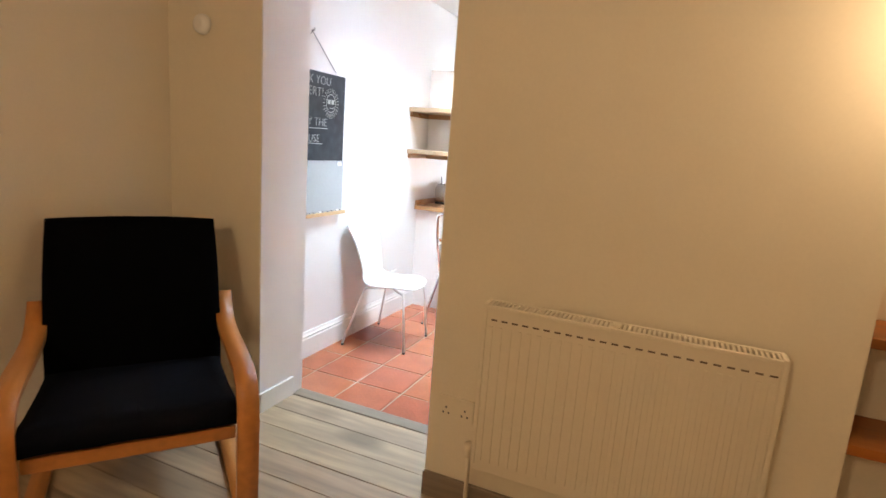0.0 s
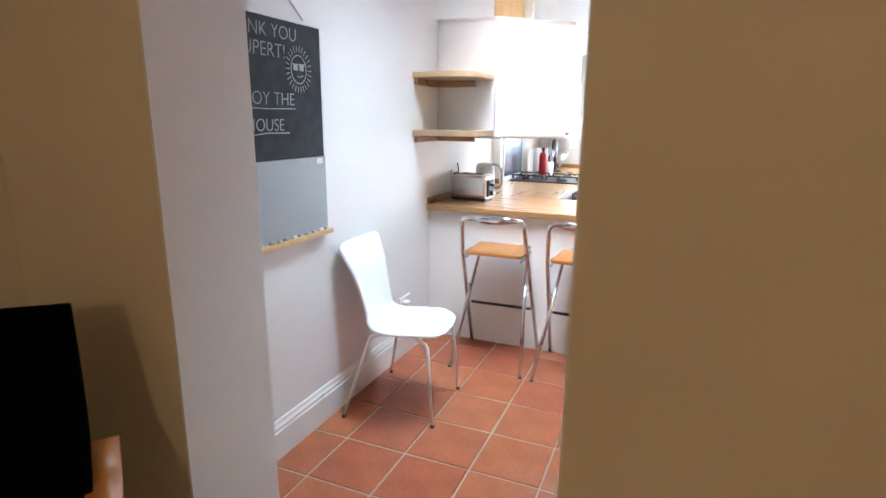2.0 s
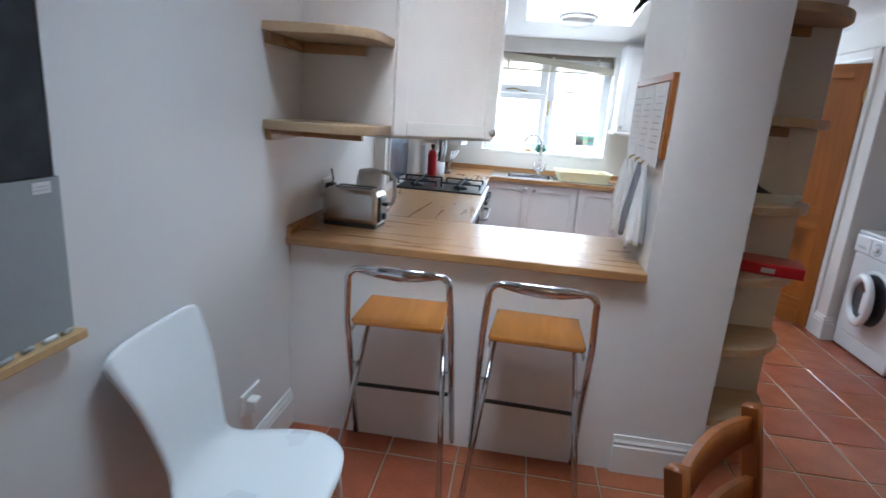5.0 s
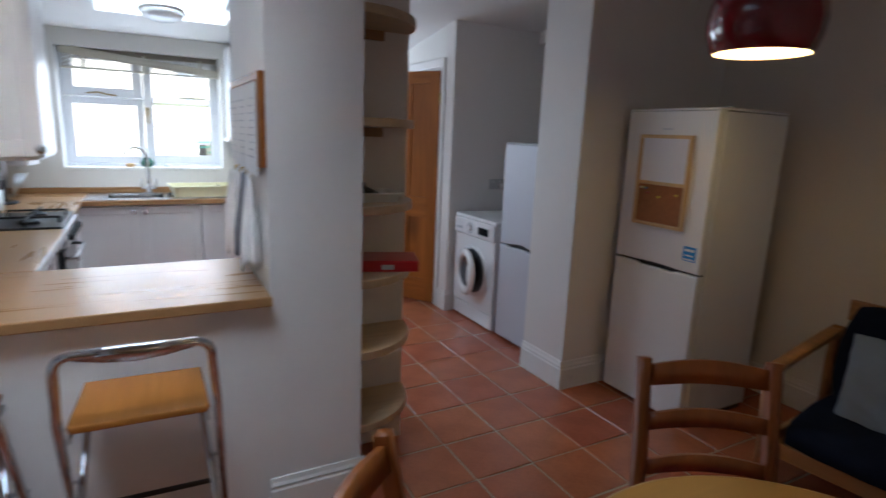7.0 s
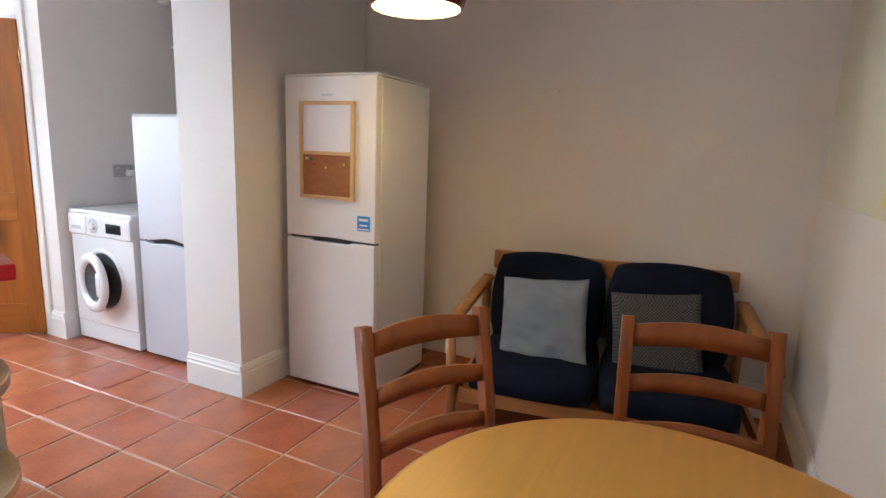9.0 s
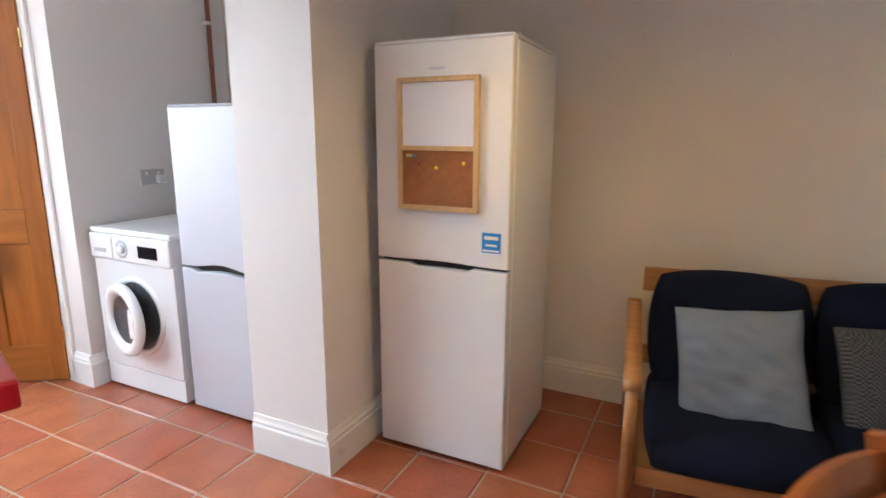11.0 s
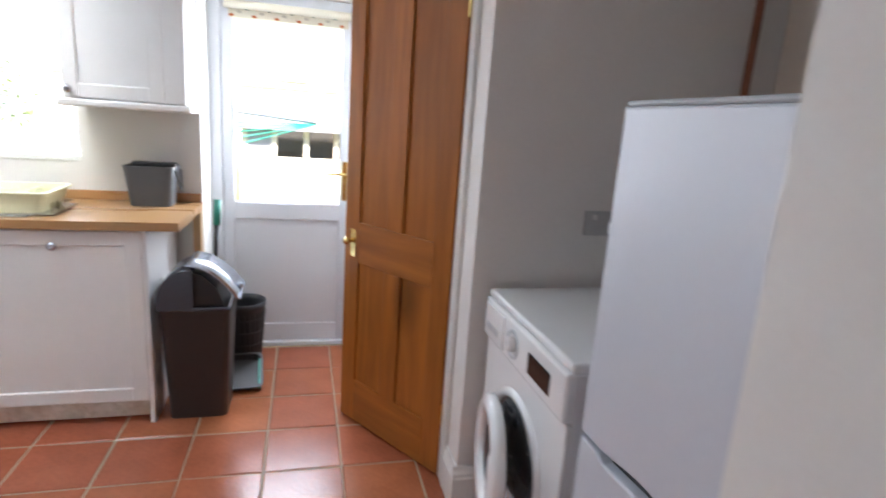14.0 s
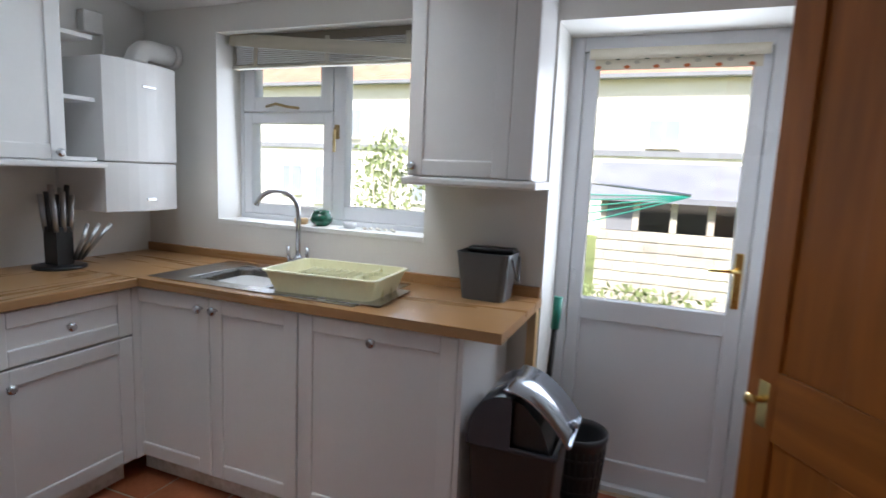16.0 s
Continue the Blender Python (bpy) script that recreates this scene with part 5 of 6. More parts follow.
def fridge(name, label, m, w, d, h, split, body, gap, door_t=0.055):
    f = thing(name, label, "fridge freezer", m)
    part("cabinet", bx(-w / 2, w / 2, door_t, d, 0.03, h - 0.004, bevel=0.004), body, f)
    top = [(x, split + 0.008 + z) for x, z in gap]
    low = [(x, split - 0.004 + z * 0.55 - 0.012 * (z > 0.002)) for x, z in gap]
    up_poly = [(-w / 2, h)] + top + [(w / 2, h)]
    lo_poly = [(-w / 2, 0.025)] + [(w / 2, 0.025)] + low[::-1]
    part("upper_door", moved(prism(up_poly, 0, door_t - 0.004, bevel=0.006), pose(0, door_t - 0.004, 0, 90)), body, f)
    part("lower_door", moved(prism(lo_poly, 0, door_t - 0.004, bevel=0.006), pose(0, door_t - 0.004, 0, 90)), body, f)
    part("grip_recess", bx(-w / 2 + 0.01, w / 2 - 0.01, 0.028, door_t, split - 0.03, split + 0.05), BLACK, f, "dark handle recess")
    part("kick_plate", bx(-w / 2 + 0.01, w / 2 - 0.01, 0.04, d - 0.02, 0.0, 0.024), BLACK, f)
    part("lid", bx(-w / 2, w / 2, 0.004, d, h, h + 0.012, bevel=0.005), ENAMEL_GREY if body is SILVER else body, f)
    return f


FACE = pose(0, 0, 0, 0, 0, -90)      # a front that looks to -y turned to look to -x
ff = fridge("fridge_freezer", "tall white fridge freezer with a memo board on its door", Matrix.Translation((1.605, 5.335, 0)) @ FACE, 0.555, 0.56, 1.655, 0.832, ENAMEL, handle_gap(0.555, 0.006))
part("badge", bx(-0.045, 0.02, -0.002, 0.0005, 1.556, 1.566, bevel=0.0008), SILVER, ff, "small silver badge")
st = part("energy_sticker", bx(0.176, 0.250, -0.002, 0.0005, 0.90, 0.975), BLUESTICK, ff, "blue square sticker")
part("sticker_text", bx(0.185, 0.24, -0.003, -0.001, 0.950, 0.963), PAPER, st)
part("sticker_text", bx(0.19, 0.235, -0.003, -0.001, 0.925, 0.933), PAPER, st)
part("sticker_text", bx(0.18, 0.244, -0.003, -0.001, 0.905, 0.912), PAPER, st)
part("hinge_cover", bx(0.24, 0.275, 0.06, 0.10, 1.655, 1.675, bevel=0.003), ENAMEL_GREY, ff)
mb = thing("memo_board", "pine-framed board, half whiteboard and half cork, on the fridge door", "memo board", Matrix.Translation((1.603, 5.337, 1.046)) @ FACE)
MW, MH = 0.330, 0.485
for a in ((-MW / 2, -MW / 2 + 0.018, 0, MH), (MW / 2 - 0.018, MW / 2, 0, MH)):
    part("frame_side", bx(a[0], a[1], -0.022, -0.001, a[2], a[3], bevel=0.002), FRAMEWOOD, mb)
for z in (0, 0.222, MH - 0.018):
    part("frame_rail", bx(-MW / 2 + 0.018, MW / 2 - 0.018, -0.0215, -0.001, z, z + 0.018, bevel=0.002), FRAMEWOOD, mb)
part("whiteboard", bx(-MW / 2 + 0.016, MW / 2 - 0.016, -0.012, -0.003, 0.238, MH - 0.016), WHITEBOARD, mb)
part("cork", bx(-MW / 2 + 0.016, MW / 2 - 0.016, -0.012, -0.003, 0.016, 0.224), CORK, mb)
for i, (x, z, mt) in enumerate(((-0.125, 0.205, PAPER), (-0.112, 0.205, YELLOW), (-0.096, 0.203, BLUESTICK), (-0.078, 0.178, RED), (-0.005, 0.162, YELLOW), (0.105, 0.18, YELLOW))):
    part("push_pin", moved(lathe([(0.003, 0), (0.003, 0.006), (0.006, 0.008), (0.006, 0.016), (0.004, 0.02)], 10), Matrix.Translation((x, -0.012, z)) @ pose(0, 0, 0, 100, 0, 30)), mt, mb)
fz = fridge("silver_fridge_freezer", "silver fridge freezer standing in the alcove", Matrix.Translation((1.452, 6.352, 0)) @ FACE, 0.490, 0.56, 1.44, 0.722, SILVER, handle_gap(0.49, 0.020))

# ---- washing machine ----
wm = thing("washing_machine", "white front-loading washing machine with its round door ajar", "washing machine", Matrix.Translation((1.452, 6.955, 0)) @ FACE)
part("cabinet", bx(-0.298, 0.298, 0.012, 0.58, 0.012, 0.835, bevel=0.006), ENAMEL, wm)
part("worktop", bx(-0.30, 0.30, -0.006, 0.59, 0.835, 0.862, bevel=0.008), ENAMEL, wm)
part("front_panel", bx(-0.297, 0.297, 0.0, 0.02, 0.13, 0.70, bevel=0.005), ENAMEL, wm)
part("kick_panel", bx(-0.297, 0.297, 0.004, 0.02, 0.012, 0.125, bevel=0.004), ENAMEL, wm)
cp = part("control_panel", bx(-0.298, 0.298, -0.016, 0.02, 0.705, 0.835, bevel=0.008), ENAMEL, wm)
part("drawer", bx(-0.285, -0.115, -0.021, -0.013, 0.715, 0.825, bevel=0.004), ENAMEL, cp)
part("drawer_grip", bx(-0.255, -0.16, -0.023, -0.019, 0.742, 0.762, bevel=0.002), ENAMEL_GREY, cp)
part("display", bx(0.075, 0.215, -0.018, -0.014, 0.735, 0.795, bevel=0.002), GLASS_DARK, cp, "black display")
part("dial", moved(lathe([(0.023, 0), (0.021, 0.016), (0.014, 0.020)], 24), pose(-0.045, -0.014, 0.768, 90)), ENAMEL, cp)
part("dial_marks", moved(lathe([(0.045, 0), (0.045, 0.0015), (0.033, 0.0015), (0.033, 0)], 24, cap=False), pose(-0.045, -0.0155, 0.768, 90)), ENAMEL_GREY, cp)
part("port_ring", moved(lathe([(0.205, 0), (0.200, 0.010), (0.182, 0.012), (0.176, 0.002)], 44, cap=False), pose(0, 0, 0.425, 90)), ENAMEL, wm)
# flat disc on the uncut panel; its dark colour stands for the drum's shade
part("drum", moved(lathe([(0.178, 0.001), (0.170, 0.004), (0.150, 0.003), (0.004, 0.002)], 44, cap=False), pose(0, 0, 0.425, 90)), PORTHOLE, wm, "flat dark disc painted as the shaded drum opening")
dr = part("door", moved(lathe([(0.176, 0.0), (0.188, 0.012), (0.184, 0.030), (0.164, 0.042), (0.138, 0.038), (0.122, 0.020), (0.124, 0.0), (0.176, 0.0)], 44, cap=False), pose(0.180, 0, 0, 90)), ENAMEL, wm, "white round door ajar", Matrix.Translation((-0.180, -0.016, 0.425)) @ pose(0, 0, 0, 0, 0, -11))
part("door_glass", moved(lathe([(0.128, 0.020), (0.115, 0.012), (0.095, 0.004), (0.05, 0.001), (0.004, 0.0)], 40, cap=False), pose(0.180, 0, 0, 90)), PORTHOLE, dr, "grey glass bowl")
part("door_grip", moved(cushion(0.060, 0.15, 0.028, 0.6, 10), Matrix.Translation((0.298, -0.030, 0.0)) @ pose(0, 0, 0, 90)), ENAMEL, dr)

# sockets and pipe in the alcove
s2 = thing("wall_socket", "grey double wall socket with a white plug above the washing machine", "socket")
part("plate", bx(1.775, 1.922, 7.274, 7.2835, 1.042, 1.128, bevel=0.002), PLATE, s2, "grey metal plate")
for x in (1.81, 1.885):
    part("rocker", bx(x - 0.006, x + 0.006, 7.270, 7.275, 1.098, 1.115), GLOSS_WHITE, s2)
part("plug", bx(1.862, 1.907, 7.235, 7.274, 1.048, 1.093, bevel=0.008), GLOSS_WHITE, s2)
cpn = thing("copper_pipe", "dark red-brown copper pipe running up the alcove corner", "pipe")
part("pipe", tube([(2.30, 7.245, 0.0), (2.30, 7.245, 2.268)], 0.014), COPPER, cpn)
for z in (1.1, 1.97):
    part("clip", bx(2.282, 2.318, 7.228, 7.284, z, z + 0.02, bevel=0.003), GLOSS_WHITE, cpn, "white pipe clip")

# ---- sofa ----
so = thing("sofa", "two-seat pine-framed sofa with navy corduroy cushions against the wall", "sofa", Matrix.Translation((2.02, 3.985, 0)) @ pose(0, 0, 0, 0, 0, -90 + 7))
# local: x along the seat, front towards -y
SWD = 0.66
part("top_rail", bx(-SWD + 0.03, SWD - 0.03, 0.285, 0.31, 0.66, 0.765, bevel=0.005), SOFAWOOD, so)
part("lower_rail", bx(-SWD + 0.03, SWD - 0.03, 0.20, 0.225, 0.36, 0.44, bevel=0.004), SOFAWOOD, so)
part("seat_frame", bx(-SWD + 0.03, SWD - 0.03, -0.36, -0.335, 0.13, 0.20, bevel=0.004), SOFAWOOD, so)
part("seat_slats", bx(-SWD + 0.03, SWD - 0.03, -0.335, 0.22, 0.155, 0.175), SOFAWOOD, so)
for s in (-1, 1):
    x = s * SWD
    part("arm", ribbon([(x, -0.42, 0.50), (x, -0.40, 0.535), (x, -0.10, 0.565), (x, 0.24, 0.60), (x, 0.32, 0.60)], (1, 0, 0), 0.03, 0.022), SOFAWOOD, so, "rounded pine arm")
    part("front_post", ribbon([(x, -0.415, 0.51), (x, -0.385, 0.30), (x, -0.355, 0)], (1, 0, 0), 0.020, 0.03), SOFAWOOD, so)
    part("rear_post", ribbon([(x, 0.29, 0.62), (x, 0.27, 0.45), (x, 0.30, 0)], (1, 0, 0), 0.022, 0.035), SOFAWOOD, so)
    part("side_rail", bx(x - 0.012, x + 0.012, -0.36, 0.27, 0.14, 0.20, bevel=0.003), SOFAWOOD, so)
for s in (-1, 1):
    part("seat_cushion", moved(cushion(0.60, 0.62, 0.18, 0.6, 14, 3 + s, 0.008, corner=0.08), Matrix.Translation((s * 0.302, -0.075, 0.265)) @ pose(0, 0, 0, 3)), NAVY, so, "navy seat cushion")
    part("back_cushion", moved(cushion(0.60, 0.52, 0.19, 0.75, 14, 9 + s, 0.008, corner=0.13), Matrix.Translation((s * 0.302, 0.17, 0.535)) @ pose(0, 0, 0, 73)), NAVY, so, "navy back cushion")
SOM = Matrix.Translation((2.02, 3.985, 0)) @ pose(0, 0, 0, 0, 0, -90 + 7)
solid("cushion_blue", cushion(0.43, 0.45, 0.12, 0.8, 30, 2, 0.026), BLUECLOTH, "pale grey-blue square linen cushion on the sofa", "cushion", SOM @ Matrix.Translation((-0.285, -0.055, 0.485)) @ pose(0, 0, 0, 62, 0, 0) @ pose(0, 0, 0, 0, 0, 4))
wv = material("dark_woven_fabric", (0.045, 0.045, 0.048), 0.95, vary=0.2, grain=300, bump=0.2)
n_, l_ = wv.node_tree.nodes, wv.node_tree.links
chk = n_.new("ShaderNodeTexChecker")
chk.inputs["Scale"].default_value = 130
chk.inputs["Color1"].default_value, chk.inputs["Color2"].default_value = (0.018, 0.018, 0.020, 1), (0.105, 0.103, 0.100, 1)
l_.new(n_["Texture Coordinate"].outputs["Object"], chk.inputs[0])
l_.new(chk.outputs[0], n_["Principled BSDF"].inputs["Base Color"])
solid("cushion_woven", cushion(0.41, 0.41, 0.12, 0.75, 14, 5, 0.010), wv, "dark grey zigzag woven cushion on the sofa", "cushion", SOM @ Matrix.Translation((0.245, -0.01, 0.475)) @ pose(0, 0, 0, 68, 0, 0) @ pose(0, 0, 0, 0, 0, 5))
wb = thing("wall_panel", "cream panel with a yellow tag hanging on the wall", "wall panel")
part("panel", bx(1.32, 2.34, YB + 0.0005, YB + 0.022, 1.16, 2.35, bevel=0.003), CREAMBOARD, wb)
part("tag", bx(1.325, 1.36, YB + 0.022, YB + 0.025, 1.20, 1.32), YELLOW, wb, "yellow tag")
solid("wall_screw", moved(lathe([(0.006, 0), (0.005, 0.006), (0.002, 0.008)], 10), pose(0, 0, 0, 0, -90)), ENAMEL_GREY, "small grey hook on the wall", "hook", Matrix.Translation((XR, 4.40, 1.66)))

# ---- corner shelves on the pillar ----
SHZ = (0.295, 0.615, 0.915, 1.205, 1.54, 1.935)
for i, z in enumerate(SHZ):
    tk = 0.034
    R = 0.33
    poly = [(-0.108, 5.598), (-0.108, 5.275)] + [(-0.11 + R * math.sin(radians(a)), 5.60 - R * math.cos(radians(a)) * 1.0) for a in range(8, 90, 8)] + [(0.216, 5.598)]
    solid("corner_shelf", prism(poly, z - tk, z, bevel=0.003), SHELF_TOP, "rounded light oak corner shelf beside the pillar", "shelf", group="corner shelves")
    solid("shelf_bearer", bx(-0.106, 0.10, 5.576, 5.598, z - tk - 0.04, z - tk - 0.001, bevel=0.002), WORKTOP, "dark oak bearer under the corner shelf", "batten", group="corner shelf bearers")
rt = thing("red_tray", "flat red plastic box on the corner shelf", "box", Matrix.Translation((0.055, 5.475, 0.915)) @ pose(0, 0, 0, 0, 0, -18))
part("box", bx(-0.125, 0.155, -0.10, 0.085, 0.0, 0.048, bevel=0.006), RED, rt)
part("clasp", bx(0.00, 0.05, -0.104, -0.099, 0.012, 0.032, bevel=0.002), ENAMEL_GREY, rt, "grey clasp")
bsk = thing("white_tray", "shallow white tray with oddments on the corner shelf", "tray", Matrix.Translation((0.02, 5.48, 1.205)))
part("tray", tray(0.09, 0.07, 0.10, 0.08, 0.035), GLOSS_WHITE, bsk)
part("oddment", tube([(-0.04, -0.01, 0.05), (0.03, 0.02, 0.02)], 0.012), BLACK, bsk)
part("oddment", lathe([(0.02, 0), (0.022, 0.05), (0.012, 0.07)], 14, (-0.05, 0.0, 0.006)), BLACK, bsk)

# ---- noticeboard and tea towels on the pillar ----
nb = thing("noticeboard", "oak-framed noticeboard with printed papers on the pillar", "noticeboard", Matrix.Translation((-0.4525, 5.256, 1.352)) @ pose(0, 0, 0, 0, 0, -90) @ Matrix.Diagonal((-1, 1, 1, 1)))
NW, NH = 0.66, 0.318
part("backing", bx(0.01, NW - 0.01, -0.012, -0.001, 0.01, NH - 0.01), CORK, nb)
for a in ((0, 0.025, 0, NH), (NW - 0.025, NW, 0, NH), (0.025, NW - 0.025, 0, 0.025), (0.025, NW - 0.025, NH - 0.025, NH)):
    part("frame_bar", bx(a[0], a[1], -0.022, -0.001, a[2], a[3], bevel=0.002), PINE_RAIL, nb)
for i in range(3):
    p = part("paper", bx(0.03 + 0.203 * i, 0.228 + 0.203 * i, -0.027 - 0.001 * i, -0.0245 - 0.001 * i, -0.035 + 0.018 * i, 0.285), PAPER, nb, "printed white sheet")
    for k in range(9):
        part("print_line", bx(0.06 + 0.205 * i, (0.205 - 0.03 * ((k * 7 + i) % 3)) + 0.205 * i, -0.0296, -0.0290, 0.03 + 0.025 * k, 0.035 + 0.025 * k), INK, p)
def draped(width, length, out, folds, seed):
    """A cloth gathered at a hook, falling in folds that open towards its foot; it hangs along y, out from the wall to -x."""
    random.seed(seed)
    ph = [random.uniform(0, 6.28) for _ in range(3)]
    bm = bm_new()
    n, rows_ = 26, []
    for r in range(16):
        u = r / 15
        open_ = 0.12 + 0.88 * min(1, u * 1.35) ** 0.8
        ring = []
        for c in range(n):
            a = 2 * math.pi * c / n
            w = 1 + 0.22 * math.sin(folds * a + ph[0]) * min(1, u * 1.6)
            foot = 1 + 0.07 * math.sin(2 * a + ph[1]) + 0.05 * math.sin(3 * a + ph[2])
            ring.append(bm.verts.new((-out - 0.004 - out * 0.9 * open_ * w * math.cos(a), width / 2 * open_ * w * math.sin(a) + 0.012 * u * math.sin(ph[2]), -u * length * foot)))
        rows_.append(ring)
    for a, b in zip(rows_, rows_[1:]):
        for c in range(n):
            bm.faces.new((a[c], a[(c + 1) % n], b[(c + 1) % n], b[c])).smooth = True
    bm.faces.new(rows_[0])
    bmesh.ops.recalc_face_normals(bm, faces=bm.faces)
    bmesh.ops.solidify(bm, geom=bm.faces[:], thickness=0.003)
    return bm


for i, (y, mt, wd, ln, out) in enumerate(((5.40, TOWEL, 0.13, 0.33, 0.036), (5.52, TOWEL2, 0.09, 0.30, 0.034), (5.66, TOWEL, 0.13, 0.31, 0.042), (5.80, TOWEL, 0.12, 0.24, 0.038))):
    t_ = thing("tea_towel", ("white" if mt is TOWEL else "grey") + " cotton tea towel hanging on a hook by the bar", "tea towel", Matrix.Translation((-0.4525, y, 1.315)), "tea towels on hooks")
    part("cloth", draped(wd, ln, out, 5, 30 + i), mt, t_)
    part("hook", tube([(0, 0, 0.02), (-0.02, 0, 0.01), (-0.03, 0, -0.005), (-0.025, 0, 0.012)], 0.004), BRASS, t_, "brass hook")

# ---- chalkboard ----
cb = thing("chalkboard", "hanging message board, chalkboard above and grey board below, with chalk writing", "chalkboard", Matrix.Translation((XL + 0.001, 4.052, 0)) @ pose(0, 0, 0, 0, 0, 90))
# local: x runs along the wall to -0.70, the face looks to -y, z up
part("slate_panel", bx(-0.70, 0, -0.014, -0.001, 1.295, 1.845, bevel=0.001), SLATE, cb)
part("grey_panel", bx(-0.70, 0.012, -0.012, -0.001, 0.962, 1.293, bevel=0.001), GREYBOARD, cb, "grey lower board")
part("edge_strip", bx(-0.70, 0.008, -0.016, -0.013, 1.835, 1.850), PAPER, cb, "worn white edge")
part("edge_strip", bx(-0.003, 0.008, -0.016, -0.010, 1.295, 1.835), PAPER, cb, "worn white edge")
part("chalk_ledge", bx(-0.70, 0.012, -0.045, -0.001, 0.940, 0.962, bevel=0.003), FRAMEWOOD, cb, "yellow wooden chalk ledge")
part("label", bx(-0.055, -0.012, -0.0135, -0.0118, 1.262, 1.285), PAPER, cb, "small white printed label")
for k in range(2):
    part("label_print", bx(-0.05, -0.017, -0.0142, -0.0133, 1.268 + 0.007 * k, 1.271 + 0.007 * k), INK, cb)
part("cord", tube([(-0.60, -0.006, 1.845), (-0.35, -0.008, 2.055), (-0.09, -0.006, 1.845)], 0.003, n=6), CHALK, cb, "white hanging cord")
part("hook", tube([(-0.35, 0, 2.06), (-0.35, -0.02, 2.06), (-0.35, -0.024, 2.075)], 0.004, n=6), STEEL, cb)
random.seed(4)
for k in range(14):
    x = -0.66 + 0.047 * k + random.uniform(-0.01, 0.01)
    part("chalk_stick", tube([(x, -0.03 + random.uniform(-0.006, 0.004), 0.9675), (x + random.uniform(0.02, 0.035), -0.028, 0.9675)], 0.0055, n=7), CHALK if k % 4 else PAPER, cb)
for body, x, z, sz in (("THANK YOU", -0.160, 1.762, 0.074), ("RUPERT!", -0.235, 1.690, 0.077), ("ENJOY THE", -0.192, 1.510, 0.072), ("HOUSE", -0.266, 1.410, 0.068)):
    part("chalk_writing", moved(text_mesh(body, sz, 0.0006), Matrix.Translation((x, -0.0148, z)) @ pose(0, 0, 0, 90)), CHALK, cb, "white chalk lettering")
part("underline", tube([(-0.50, -0.0146, 1.497), (-0.35, -0.0146, 1.494), (-0.19, -0.0146, 1.497)], 0.0022, n=5), CHALK, cb)
part("underline", tube([(-0.48, -0.0146, 1.392), (-0.37, -0.0146, 1.402), (-0.235, -0.0146, 1.400)], 0.0025, n=5), CHALK, cb)
SUNC = (-0.155, -0.0146, 1.655)
part("chalk_sun", tube([(SUNC[0] + 0.05 * math.cos(a), SUNC[1], SUNC[2] + 0.056 * math.sin(a)) for a in (2 * math.pi * k / 24 for k in range(24))], 0.0025, n=5, closed=True), CHALK, cb, "chalk drawing of a sun")
for k in range(26):
    a = 2 * math.pi * k / 26
    part("chalk_ray", tube([(SUNC[0] + 0.062 * math.cos(a), SUNC[1], SUNC[2] + 0.068 * math.sin(a)), (SUNC[0] + 0.085 * math.cos(a), SUNC[1], SUNC[2] + 0.094 * math.sin(a))], 0.002, n=5), CHALK, cb)
part("chalk_mark", tube([(SUNC[0] - 0.048, SUNC[1], SUNC[2] + 0.020), (SUNC[0] + 0.048, SUNC[1], SUNC[2] + 0.022)], 0.002, n=5), CHALK, cb)
for s in (-1, 1):
    part("chalk_mark", bx(SUNC[0] + s * 0.02 - 0.014, SUNC[0] + s * 0.02 + 0.014, -0.0152, -0.0140, SUNC[2] - 0.004, SUNC[2] + 0.02), CHALK, cb)
part("chalk_mark", tube([(SUNC[0] - 0.01, SUNC[1], SUNC[2] - 0.026), (SUNC[0] + 0.01, SUNC[1], SUNC[2] - 0.030), (SUNC[0] + 0.026, SUNC[1], SUNC[2] - 0.022)], 0.002, n=5), CHALK, cb)

s3 = thing("wall_socket", "white double wall socket low on the wall beside the bar", "socket")
part("plate", bx(XL + 0.0005, XL + 0.012, 4.79, 4.935, 0.295, 0.38, bevel=0.002), GLOSS_WHITE, s3)
part("plug", bx(XL + 0.012, XL + 0.055, 4.81, 4.86, 0.31, 0.36, bevel=0.008), GLOSS_WHITE, s3)

# ---- living room ----
rd = thing("radiator", "cream painted steel panel radiator under the wall", "radiator", Matrix.Translation((-0.345, 2.69, 0)))
RWD, RZ0, RZ1 = 0.885, 0.33, 0.940
part("rear_panel", bx(0, RWD, -0.055, -0.045, RZ0 + 0.01, RZ1 - 0.02), CREAM_WALL, rd)
part("front_panel", bx(0, RWD, -0.100, -0.092, RZ0, RZ1 - 0.012, bevel=0.003), CREAM_WALL, rd)
for i in range(26):
    x = 0.03 + i * (RWD - 0.06) / 25
    part("ridge", bx(x - 0.008, x + 0.008, -0.1045, -0.0995, RZ0 + 0.04, RZ1 - 0.075, bevel=0.0018), CREAM_WALL, rd)
for a in ((0, 0.012), (RWD - 0.012, RWD)):
    part("side_cover", bx(a[0] - 0.002, a[1] + 0.002, -0.104, -0.030, RZ0 + 0.02, RZ1, bevel=0.003), CREAM_WALL, rd)
part("top_edge", bx(0.012, RWD - 0.012, -0.1035, -0.092, RZ1 - 0.016, RZ1 - 0.003, bevel=0.002), CREAM_WALL, rd)
part("top_edge", bx(0.012, RWD - 0.012, -0.042, -0.030, RZ1 - 0.012, RZ1, bevel=0.002), CREAM_WALL, rd)
